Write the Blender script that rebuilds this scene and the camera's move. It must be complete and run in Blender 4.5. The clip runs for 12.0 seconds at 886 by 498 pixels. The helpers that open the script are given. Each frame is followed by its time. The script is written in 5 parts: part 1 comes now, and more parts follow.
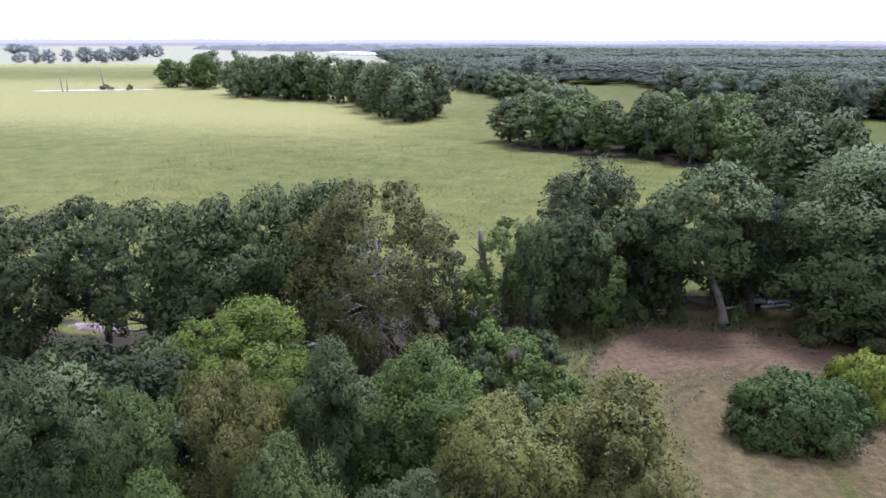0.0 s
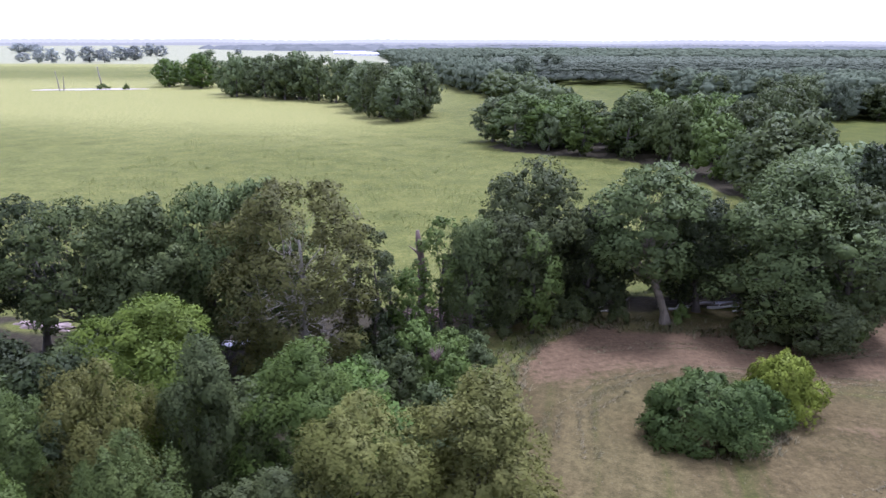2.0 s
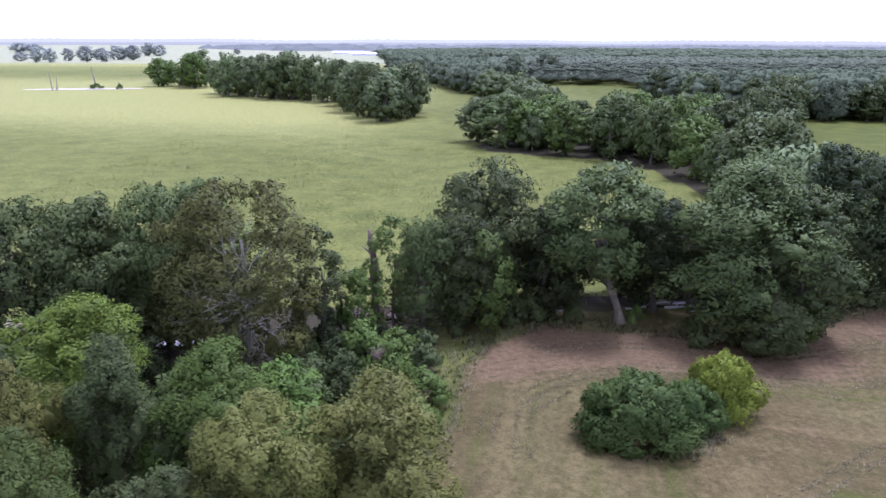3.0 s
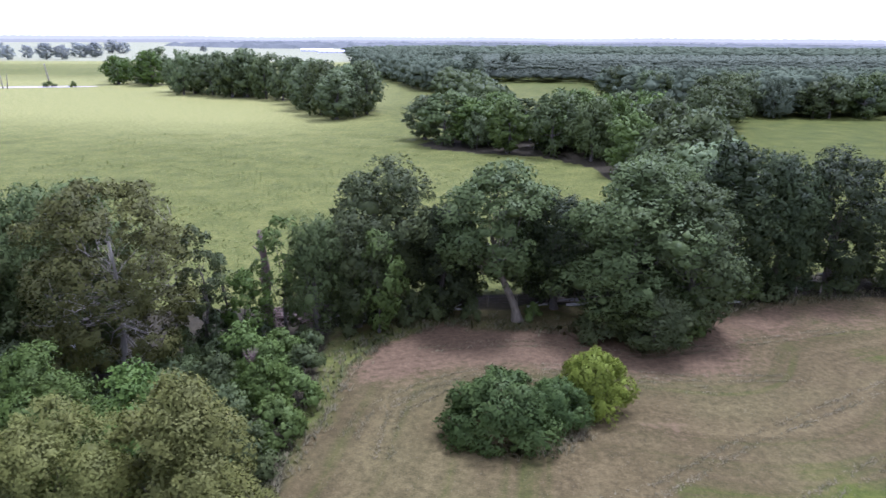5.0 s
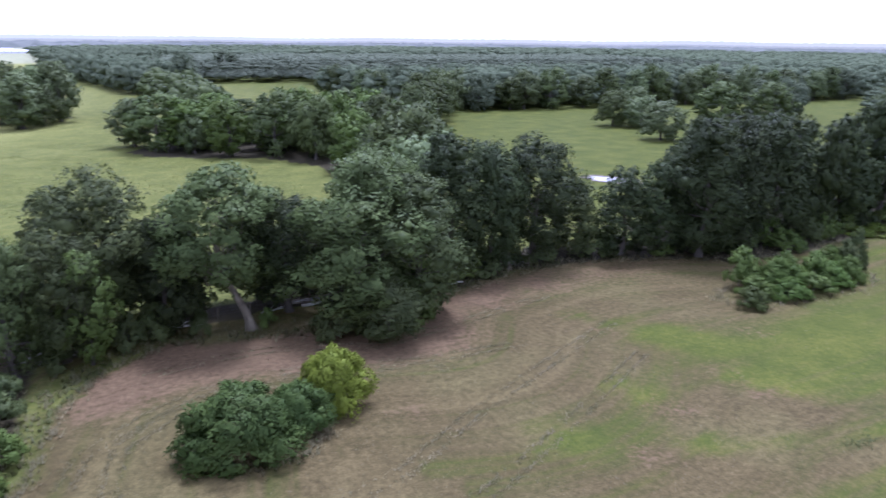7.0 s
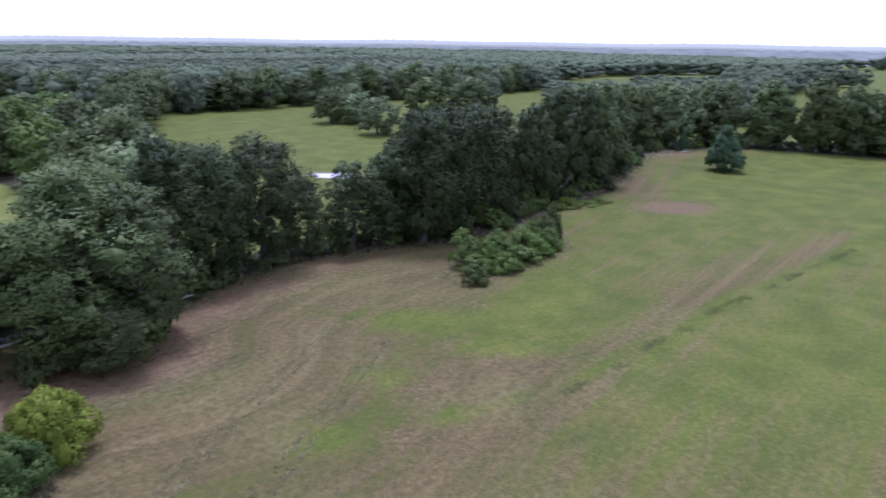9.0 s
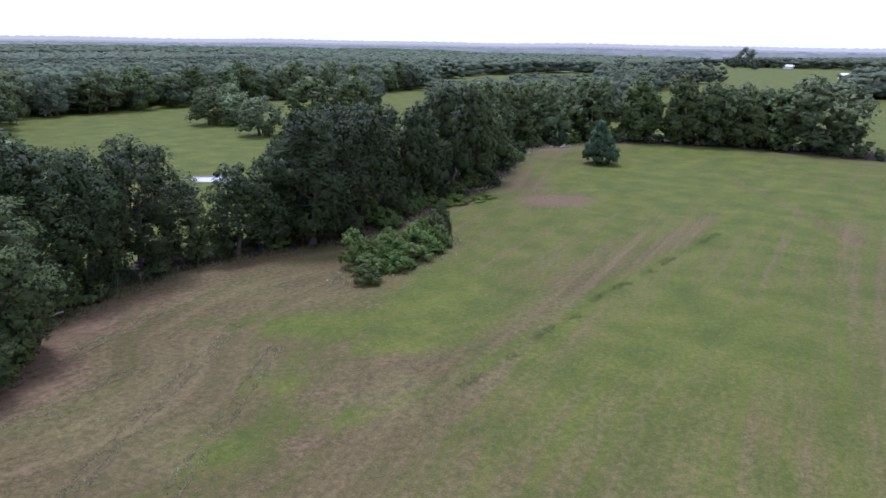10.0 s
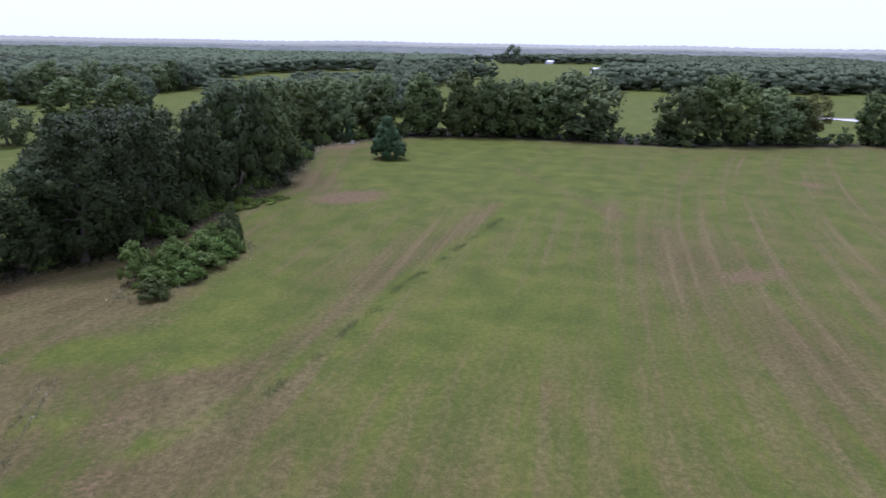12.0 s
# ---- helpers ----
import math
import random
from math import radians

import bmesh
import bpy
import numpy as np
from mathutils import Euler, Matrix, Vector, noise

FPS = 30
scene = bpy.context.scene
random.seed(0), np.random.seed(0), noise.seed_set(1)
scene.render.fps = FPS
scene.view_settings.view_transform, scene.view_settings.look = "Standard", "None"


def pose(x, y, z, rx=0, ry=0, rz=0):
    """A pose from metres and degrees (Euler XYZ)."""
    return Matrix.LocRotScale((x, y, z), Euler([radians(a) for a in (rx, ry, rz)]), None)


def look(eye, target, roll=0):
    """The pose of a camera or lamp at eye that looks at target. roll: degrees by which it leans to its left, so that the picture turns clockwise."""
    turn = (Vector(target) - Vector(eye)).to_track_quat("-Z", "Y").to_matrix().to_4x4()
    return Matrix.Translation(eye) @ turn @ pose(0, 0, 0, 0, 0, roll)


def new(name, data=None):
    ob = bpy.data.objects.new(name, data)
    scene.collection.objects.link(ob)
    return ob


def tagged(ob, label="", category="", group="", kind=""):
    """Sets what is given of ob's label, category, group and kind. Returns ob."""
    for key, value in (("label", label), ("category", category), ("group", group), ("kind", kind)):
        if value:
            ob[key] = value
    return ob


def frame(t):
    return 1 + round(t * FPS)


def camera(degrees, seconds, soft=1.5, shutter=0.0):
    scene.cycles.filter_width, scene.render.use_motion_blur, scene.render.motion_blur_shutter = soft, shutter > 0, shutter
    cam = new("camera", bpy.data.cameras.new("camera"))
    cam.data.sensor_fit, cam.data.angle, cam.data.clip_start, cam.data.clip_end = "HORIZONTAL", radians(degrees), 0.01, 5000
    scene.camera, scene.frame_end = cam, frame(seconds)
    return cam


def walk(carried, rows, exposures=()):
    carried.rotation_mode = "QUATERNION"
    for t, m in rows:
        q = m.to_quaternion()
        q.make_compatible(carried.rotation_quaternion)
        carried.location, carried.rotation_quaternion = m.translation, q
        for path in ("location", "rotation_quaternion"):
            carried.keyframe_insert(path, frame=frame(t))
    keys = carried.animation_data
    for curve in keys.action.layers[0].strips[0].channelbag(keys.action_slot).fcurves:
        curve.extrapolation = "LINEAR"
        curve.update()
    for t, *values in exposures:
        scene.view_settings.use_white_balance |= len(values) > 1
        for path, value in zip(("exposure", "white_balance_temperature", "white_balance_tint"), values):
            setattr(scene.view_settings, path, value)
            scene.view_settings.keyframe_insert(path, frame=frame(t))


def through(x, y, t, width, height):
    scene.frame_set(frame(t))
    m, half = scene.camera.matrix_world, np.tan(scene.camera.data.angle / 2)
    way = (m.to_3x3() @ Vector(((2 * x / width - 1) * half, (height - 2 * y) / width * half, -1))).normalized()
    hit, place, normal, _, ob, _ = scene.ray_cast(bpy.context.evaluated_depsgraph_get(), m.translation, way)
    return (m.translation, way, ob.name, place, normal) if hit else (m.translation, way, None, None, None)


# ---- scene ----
cam = camera(64.79, 12.0, shutter=0.5)
# seconds, place, turn
ROWS = [
    (0.0, 0.24, 0.09, 30.58, 73.24, -0.08, 0.30),
    (0.5, 1.45, 0.03, 30.62, 73.23, -0.09, 0.49),
    (1.0, 3.03, 0.01, 30.64, 73.23, -0.09, 0.60),
    (1.5, 5.04, 0.10, 30.61, 73.24, -0.03, 0.73),
    (2.0, 7.26, 0.12, 30.59, 73.23, -0.14, 0.84),
    (2.5, 9.69, 0.10, 30.62, 73.22, -0.12, 0.90),
    (3.0, 12.25, 0.08, 30.63, 73.22, -0.19, 0.93),
    (5.0, 20.80, 0.42, 30.69, 73.05, -0.29, -1.14),
    (5.5, 21.55, 0.49, 30.64, 73.08, -0.38, -6.12),
    (6.0, 21.78, 0.64, 30.60, 73.09, -0.51, -11.85),
    (6.5, 21.92, 0.79, 30.53, 73.12, -0.53, -17.51),
    (7.0, 22.04, 0.85, 30.48, 73.17, -0.57, -23.12),
    (9.0, 22.25, 1.11, 30.32, 73.32, -0.72, -45.68),
    (9.5, 22.32, 1.16, 30.24, 73.38, -0.78, -51.46),
    (10.0, 22.27, 1.31, 30.20, 73.38, -0.83, -55.04),
    (10.5, 22.34, 1.37, 30.08, 73.38, -0.80, -55.75),
    (11.0, 22.58, 1.22, 30.04, 73.37, -0.80, -58.63),
    (11.5, 22.72, 1.24, 29.97, 73.46, -0.78, -67.64),
    (12.0, 22.46, 1.30, 30.02, 73.46, -0.85, -72.25),
]
walk(cam, [(t, pose(x, y, z, rx, ry, rz)) for t, x, y, z, rx, ry, rz in ROWS], ((0.0, 0.36, 4930, 43), (7.0, 0.37, 4760, 40), (9.0, 0.15, 4760, 39), (12.0, -0.14, 4930, 34)))

# ---------------------------------------------------------------- world and sun
SUN_TO = Vector((0.26, 0.34, 1.0)).normalized()
world = bpy.data.worlds.new("world")
scene.world = world
world.use_nodes = True
wn, wl = world.node_tree.nodes, world.node_tree.links
sky = wn.new("ShaderNodeTexSky")
sky.sky_type, sky.sun_disc = "NISHITA", False
sky.sun_elevation = math.asin(SUN_TO.z)
sky.sun_rotation = math.atan2(SUN_TO.x, SUN_TO.y)
sky.air_density, sky.dust_density, sky.ozone_density = 1.0, 1.5, 1.0
veil = wn.new("ShaderNodeHueSaturation")          # high cloud takes the blue out
veil.inputs["Saturation"].default_value = 0.22
wl.new(sky.outputs[0], veil.inputs["Color"])
cloud = wn.new("ShaderNodeMix")                   # an even white overcast over most of the sky
cloud.data_type = "RGBA"
cloud.inputs[0].default_value = 0.85
cloud.inputs[7].default_value = (8.2, 8.2, 8.6, 1)
wl.new(veil.outputs[0], cloud.inputs[6])
wl.new(cloud.outputs[2], wn["Background"].inputs["Color"])
wn["Background"].inputs["Strength"].default_value = 0.152

sun = new("sun", bpy.data.lights.new("sun", "SUN"))
sun.data.energy, sun.data.angle, sun.data.color = 3.7, radians(14), (1.0, 0.95, 0.88)
sun.matrix_world = look(SUN_TO * 100, (0, 0, 0))


# ---------------------------------------------------------------- node helpers
def nodes_of(name):
    mat = bpy.data.materials.new(name)
    mat.use_nodes = True
    tree = mat.node_tree
    return mat, tree.nodes, tree.links, tree.nodes["Principled BSDF"]


def ramp(ns, stops):
    r = ns.new("ShaderNodeValToRGB")
    while len(r.color_ramp.elements) < len(stops):
        r.color_ramp.elements.new(0.5)
    for e, (p, c) in zip(r.color_ramp.elements, stops):
        e.position, e.color = p, (*c, 1)
    return r


def noise_node(ns, ls, vec, scale, detail=4, rough=0.55):
    n = ns.new("ShaderNodeTexNoise")
    n.inputs["Scale"].default_value, n.inputs["Detail"].default_value, n.inputs["Roughness"].default_value = scale, detail, rough
    if vec:
        ls.new(vec, n.inputs["Vector"])
    return n.outputs["Fac"]


def math_node(ns, ls, op, a, b=0.5, clamp=False):
    m = ns.new("ShaderNodeMath")
    m.operation, m.use_clamp = op, clamp
    for i, v in enumerate((a, b)):
        if isinstance(v, (int, float)):
            m.inputs[i].default_value = v
        else:
            ls.new(v, m.inputs[i])
    return m.outputs[0]


def mix_node(ns, ls, fac, a, b, blend="MIX"):
    m = ns.new("ShaderNodeMix")
    m.data_type, m.blend_type = "RGBA", blend
    for i, v in ((0, fac), (6, a), (7, b)):
        if isinstance(v, (int, float)):
            m.inputs[i].default_value = v
        elif isinstance(v, tuple):
            m.inputs[i].default_value = (*v, 1)
        else:
            ls.new(v, m.inputs[i])
    return m.outputs[2]


def contrast(ns, ls, value, low, high):
    m = ns.new("ShaderNodeMapRange")
    m.interpolation_type = "SMOOTHSTEP"
    m.inputs[1].default_value, m.inputs[2].default_value = low, high
    ls.new(value, m.inputs[0])
    return m.outputs[0]


# ---------------------------------------------------------------- materials
def leaf_material(name, dark, light, through=0.18, tint=0.2, gloss=0.1):
    """Foliage: leaf by leaf from dark to light, plant by plant a little warmer or cooler, with light passing through."""
    mat, ns, ls, bsdf = nodes_of(name)
    geo, info, tex = ns.new("ShaderNodeNewGeometry"), ns.new("ShaderNodeObjectInfo"), ns.new("ShaderNodeTexCoord")
    pick = ramp(ns, [(0.0, dark), (0.65, tuple((a + b) / 2 for a, b in zip(dark, light))), (1.0, light)])
    patch = contrast(ns, ls, noise_node(ns, ls, tex.outputs["Object"], 0.45, 4, 0.65), 0.3, 0.7)
    ls.new(math_node(ns, ls, "ADD", math_node(ns, ls, "MULTIPLY", geo.outputs["Random Per Island"], 0.25), math_node(ns, ls, "MULTIPLY", patch, 0.75)), pick.inputs[0])
    hs = ns.new("ShaderNodeHueSaturation")
    ls.new(pick.outputs[0], hs.inputs["Color"])
    ls.new(math_node(ns, ls, "ADD", math_node(ns, ls, "MULTIPLY", info.outputs["Random"], tint * 0.07), 0.5 - tint * 0.03), hs.inputs["Hue"])
    ls.new(math_node(ns, ls, "ADD", math_node(ns, ls, "MULTIPLY", info.outputs["Random"], tint * 2.2), 1.14 - tint * 1.05), hs.inputs["Value"])
    ls.new(hs.outputs[0], bsdf.inputs["Base Color"])
    bsdf.inputs["Roughness"].default_value = 0.55
    bsdf.inputs["Specular IOR Level"].default_value = gloss      # waxy leaves mirror some of the sky
    back = ns.new("ShaderNodeBsdfTranslucent")
    ls.new(hs.outputs[0], back.inputs["Color"])
    both = ns.new("ShaderNodeMixShader")
    both.inputs[0].default_value = through
    ls.new(bsdf.outputs[0], both.inputs[1])
    ls.new(back.outputs[0], both.inputs[2])
    ls.new(both.outputs[0], ns["Material Output"].inputs["Surface"])
    return mat


def bark_material(name, dark, light):
    mat, ns, ls, bsdf = nodes_of(name)
    tex = ns.new("ShaderNodeTexCoord")
    stretch = ns.new("ShaderNodeMapping")
    stretch.inputs["Scale"].default_value = (1, 1, 0.2)
    ls.new(tex.outputs["Object"], stretch.inputs[0])
    furrow = noise_node(ns, ls, stretch.outputs[0], 6, 6, 0.65)
    blotch = noise_node(ns, ls, tex.outputs["Object"], 0.9, 3)
    col = ramp(ns, [(0.3, dark), (0.7, light)])
    ls.new(math_node(ns, ls, "ADD", math_node(ns, ls, "MULTIPLY", furrow, 0.7), math_node(ns, ls, "MULTIPLY", blotch, 0.3)), col.inputs[0])
    ls.new(col.outputs[0], bsdf.inputs["Base Color"])
    bsdf.inputs["Roughness"].default_value = 0.9
    bump = ns.new("ShaderNodeBump")
    bump.inputs["Strength"].default_value, bump.inputs["Distance"].default_value = 0.6, 0.05
    ls.new(furrow, bump.inputs["Height"])
    ls.new(bump.outputs[0], bsdf.inputs["Normal"])
    return mat


def ground_material():
    """Grass sward with mown straw, bare soil, pasture paled by painted sun and haze, and leaf litter, in rows that
    follow the mower.
    """
    mat, ns, ls, bsdf = nodes_of("ground_cover")
    tex = ns.new("ShaderNodeTexCoord")
    at = tex.outputs["Object"]

    def attr(name):
        a = ns.new("ShaderNodeAttribute")
        a.attribute_name = name
        return a.outputs["Fac"]

    big, mid, fine, grit = noise_node(ns, ls, at, 0.018, 3), noise_node(ns, ls, at, 0.16, 4), noise_node(ns, ls, at, 1.7, 4, 0.7), noise_node(ns, ls, at, 7.0, 3, 0.7)
    rows = ns.new("ShaderNodeCombineXYZ")
    ls.new(math_node(ns, ls, "MULTIPLY", attr("row_u"), 0.42), rows.inputs[0])
    ls.new(math_node(ns, ls, "MULTIPLY", attr("row_v"), 0.013), rows.inputs[1])
    streak = noise_node(ns, ls, rows.outputs[0], 1.0, 5, 0.65)
    # the open field was mown in long straight lanes
    lanes = ns.new("ShaderNodeCombineXYZ")
    ls.new(math_node(ns, ls, "MULTIPLY", attr("lane_u"), 0.52), lanes.inputs[0])
    ls.new(math_node(ns, ls, "MULTIPLY", attr("lane_v"), 0.011), lanes.inputs[1])
    streak = mix_node(ns, ls, attr("lane"), streak, noise_node(ns, ls, lanes.outputs[0], 1.0, 4, 0.6))
    swaths = ns.new("ShaderNodeCombineXYZ")
    ls.new(math_node(ns, ls, "MULTIPLY", attr("lane_u"), 0.09), swaths.inputs[0])
    ls.new(math_node(ns, ls, "MULTIPLY", attr("lane_v"), 0.018), swaths.inputs[1])
    swath = noise_node(ns, ls, swaths.outputs[0], 1.0, 3, 0.6)
    grass = ramp(ns, [(0.37, (0.046, 0.061, 0.010)), (0.5, (0.077, 0.092, 0.013)), (0.63, (0.128, 0.129, 0.021))])
    ls.new(math_node(ns, ls, "ADD", math_node(ns, ls, "MULTIPLY", mid, 0.34), math_node(ns, ls, "MULTIPLY", math_node(ns, ls, "ADD", fine, grit), 0.33)), grass.inputs[0])
    straw = ramp(ns, [(0.39, (0.052, 0.039, 0.016)), (0.5, (0.089, 0.067, 0.026)), (0.61, (0.147, 0.114, 0.045))])
    ls.new(math_node(ns, ls, "ADD", math_node(ns, ls, "MULTIPLY", fine, 0.36), math_node(ns, ls, "ADD", math_node(ns, ls, "MULTIPLY", grit, 0.28), math_node(ns, ls, "MULTIPLY", streak, 0.36))), straw.inputs[0])
    soil = ramp(ns, [(0.3, (0.080, 0.052, 0.025)), (0.7, (0.174, 0.120, 0.059))])
    ls.new(fine, soil.inputs[0])
    tuft = noise_node(ns, ls, at, 0.9, 5, 0.75)
    pale = ramp(ns, [(0.44, (0.139, 0.158, 0.032)), (0.56, (0.332, 0.320, 0.094))])
    ls.new(math_node(ns, ls, "ADD", math_node(ns, ls, "MULTIPLY", tuft, 0.5), math_node(ns, ls, "ADD", math_node(ns, ls, "MULTIPLY", fine, 0.25), math_node(ns, ls, "MULTIPLY", grit, 0.25))), pale.inputs[0])
    litter = ramp(ns, [(0.3, (0.023, 0.021, 0.009)), (0.7, (0.062, 0.054, 0.026))])
    ls.new(fine, litter.inputs[0])
    thatch = ramp(ns, [(0.36, (0.066, 0.058, 0.020)), (0.62, (0.170, 0.146, 0.051))])
    ls.new(math_node(ns, ls, "ADD", math_node(ns, ls, "MULTIPLY", fine, 0.6), math_node(ns, ls, "MULTIPLY", grit, 0.4)), thatch.inputs[0])
    lay = noise_node(ns, ls, at, 0.075, 4, 0.6)
    # mown straw shows in rows and patches
    d = math_node(ns, ls, "ADD", attr("dry"), math_node(ns, ls, "MULTIPLY", math_node(ns, ls, "SUBTRACT", streak, 0.5), math_node(ns, ls, "SUBTRACT", 2.9, math_node(ns, ls, "MULTIPLY", attr("lane"), 1.1))))
    d = math_node(ns, ls, "ADD", d, math_node(ns, ls, "MULTIPLY", math_node(ns, ls, "SUBTRACT", mid, 0.5), 0.7))
    d = math_node(ns, ls, "ADD", d, math_node(ns, ls, "MULTIPLY", math_node(ns, ls, "SUBTRACT", fine, 0.5), 0.5))
    d = math_node(ns, ls, "ADD", d, math_node(ns, ls, "MULTIPLY", math_node(ns, ls, "MULTIPLY", math_node(ns, ls, "SUBTRACT", swath, 0.5), 0.7), attr("lane")))
    p = math_node(ns, ls, "ADD", attr("pale"), math_node(ns, ls, "MULTIPLY", math_node(ns, ls, "SUBTRACT", big, 0.5), 0.28))
    p = math_node(ns, ls, "ADD", p, math_node(ns, ls, "MULTIPLY", math_node(ns, ls, "SUBTRACT", mid, 0.5), 0.22))
    b = math_node(ns, ls, "ADD", attr("bare"), math_node(ns, ls, "MULTIPLY", math_node(ns, ls, "SUBTRACT", math_node(ns, ls, "ADD", math_node(ns, ls, "MULTIPLY", mid, 0.4), math_node(ns, ls, "MULTIPLY", fine, 0.6)), 0.5), 2.4))
    c = mix_node(ns, ls, contrast(ns, ls, p, 0.1, 0.9), grass.outputs[0], pale.outputs[0])
    # whitish ramp that puts haze into the colour of far fields
    hazed = ramp(ns, [(0.35, (0.221, 0.238, 0.107)), (0.65, (0.336, 0.336, 0.189))])
    ls.new(mid, hazed.inputs[0])
    c = mix_node(ns, ls, contrast(ns, ls, p, 1.0, 1.5), c, hazed.outputs[0])
    c = mix_node(ns, ls, math_node(ns, ls, "MULTIPLY", contrast(ns, ls, d, 0.05, 1.0), 0.9), c, mix_node(ns, ls, math_node(ns, ls, "MULTIPLY", contrast(ns, ls, lay, 0.42, 0.68), 0.5), straw.outputs[0], thatch.outputs[0]))
    c = mix_node(ns, ls, math_node(ns, ls, "MULTIPLY", contrast(ns, ls, b, 0.3, 0.8), 0.85), c, soil.outputs[0])
    l = math_node(ns, ls, "ADD", attr("litter"), math_node(ns, ls, "MULTIPLY", math_node(ns, ls, "SUBTRACT", mid, 0.5), 0.7))
    c = mix_node(ns, ls, contrast(ns, ls, l, 0.35, 0.7), c, litter.outputs[0])
    ls.new(c, bsdf.inputs["Base Color"])
    bsdf.inputs["Roughness"].default_value, bsdf.inputs["Specular IOR Level"].default_value = 0.95, 0.1
    bump = ns.new("ShaderNodeBump")
    bump.inputs["Strength"].default_value, bump.inputs["Distance"].default_value = 0.5, 0.2
    ls.new(math_node(ns, ls, "ADD", math_node(ns, ls, "MULTIPLY", fine, 0.7), math_node(ns, ls, "ADD", math_node(ns, ls, "MULTIPLY", grit, 0.3), math_node(ns, ls, "MULTIPLY", streak, 0.5))), bump.inputs["Height"])
    ls.new(bump.outputs[0], bsdf.inputs["Normal"])
    return mat


def plain_material(name, dark, light, rough=0.7, scale=2.0, metal=0.0, gloss=0.5):
    mat, ns, ls, bsdf = nodes_of(name)
    tex = ns.new("ShaderNodeTexCoord")
    col = ramp(ns, [(0.3, dark), (0.7, light)])
    ls.new(noise_node(ns, ls, tex.outputs["Object"], scale, 5), col.inputs[0])
    ls.new(col.outputs[0], bsdf.inputs["Base Color"])
    bsdf.inputs["Roughness"].default_value, bsdf.inputs["Metallic"].default_value = rough, metal
    bsdf.inputs["Specular IOR Level"].default_value = gloss
    return mat


def water_material():
    mat, ns, ls, bsdf = nodes_of("pond_water")
    tex = ns.new("ShaderNodeTexCoord")
    bsdf.inputs["Base Color"].default_value = (0.40, 0.39, 0.34, 1)      # white sky's reflection put into the base colour
    bsdf.inputs["Roughness"].default_value = 0.04
    bsdf.inputs["IOR"].default_value = 1.33
    bump = ns.new("ShaderNodeBump")
    bump.inputs["Strength"].default_value, bump.inputs["Distance"].default_value = 0.15, 0.02
    ls.new(noise_node(ns, ls, tex.outputs["Object"], 3.0, 2), bump.inputs["Height"])
    ls.new(bump.outputs[0], bsdf.inputs["Normal"])
    return mat


LEAF = {
    "oak": leaf_material("oak_leaves", (0.056, 0.077, 0.020), (0.122, 0.153, 0.043)),
    # oak darkened, with the shade of tree sides and gaps in its colour
    "shaded_oak": leaf_material("shaded_oak_leaves", (0.025, 0.036, 0.011), (0.065, 0.083, 0.025)),
    "ash": leaf_material("ash_leaves", (0.063, 0.096, 0.017), (0.133, 0.183, 0.036)),
    "hickory": leaf_material("hickory_leaves", (0.046, 0.063, 0.018), (0.111, 0.136, 0.040)),
    "elm": leaf_material("elm_leaves", (0.052, 0.087, 0.012), (0.118, 0.167, 0.029)),
    "locust": leaf_material("locust_leaves", (0.065, 0.095, 0.009), (0.145, 0.186, 0.023)),
    "olive": leaf_material("olive_green_leaves", (0.080, 0.090, 0.015), (0.195, 0.204, 0.046)),
    "grey": leaf_material("grey_green_leaves", (0.043, 0.062, 0.012), (0.105, 0.135, 0.030)),
    "brown": leaf_material("browning_leaves", (0.061, 0.067, 0.014), (0.153, 0.162, 0.036)),
    "sumac": leaf_material("sumac_leaves", (0.042, 0.067, 0.014), (0.092, 0.128, 0.027)),
    "yellow": leaf_material("yellowing_leaves", (0.116, 0.146, 0.012), (0.221, 0.270, 0.028)),
    "bramble": leaf_material("bramble_leaves", (0.067, 0.101, 0.018), (0.142, 0.193, 0.040)),
    "cedar": leaf_material("cedar_needles", (0.044, 0.078, 0.030), (0.100, 0.152, 0.062), 0.4),
    # needle green paled and greyed: distance haze is in the colour
    "pine": leaf_material("hazed_pine_needles", (0.106, 0.126, 0.076), (0.156, 0.174, 0.106), 0.3, 0.1, 0.0),
    # leaf colour bleached to carry the haze over the farthest pasture trees
    "hazed_far": leaf_material("hazed_far_leaves", (0.22, 0.25, 0.20), (0.38, 0.41, 0.33)),
    # lighter green that takes in the thinner haze at middle distance
    "hazed_mid": leaf_material("hazed_mid_leaves", (0.084, 0.111, 0.039), (0.158, 0.195, 0.069)),
    # broadleaf green lifted towards grey, again with haze mixed in
    "wood": leaf_material("hazed_wood_leaves", (0.087, 0.110, 0.061), (0.159, 0.184, 0.101), through=0.3, tint=0.1, gloss=0.0),
}
BARK = bark_material("grey_brown_bark", (0.042, 0.036, 0.023), (0.122, 0.109, 0.072))
PALE_BARK = bark_material("pale_weathered_bark", (0.056, 0.047, 0.027), (0.254, 0.225, 0.134))
DEAD_WOOD = bark_material("dead_grey_wood", (0.169, 0.153, 0.103), (0.376, 0.354, 0.246))
BLEACHED = bark_material("bleached_wood", (0.338, 0.330, 0.242), (0.583, 0.582, 0.437))
BRUSH = bark_material("cut_brush", (0.080, 0.053, 0.035), (0.216, 0.160, 0.109))
BANK = plain_material("damp_sand", (0.15, 0.115, 0.08), (0.34, 0.27, 0.2), 0.9, 0.9)
SAND = plain_material("pale_sand", (0.42, 0.37, 0.28), (0.58, 0.52, 0.42), 0.9, 0.5)
WIRE = plain_material("rusty_wire", (0.10, 0.08, 0.06), (0.22, 0.19, 0.16), 0.6, 8, 0.8)
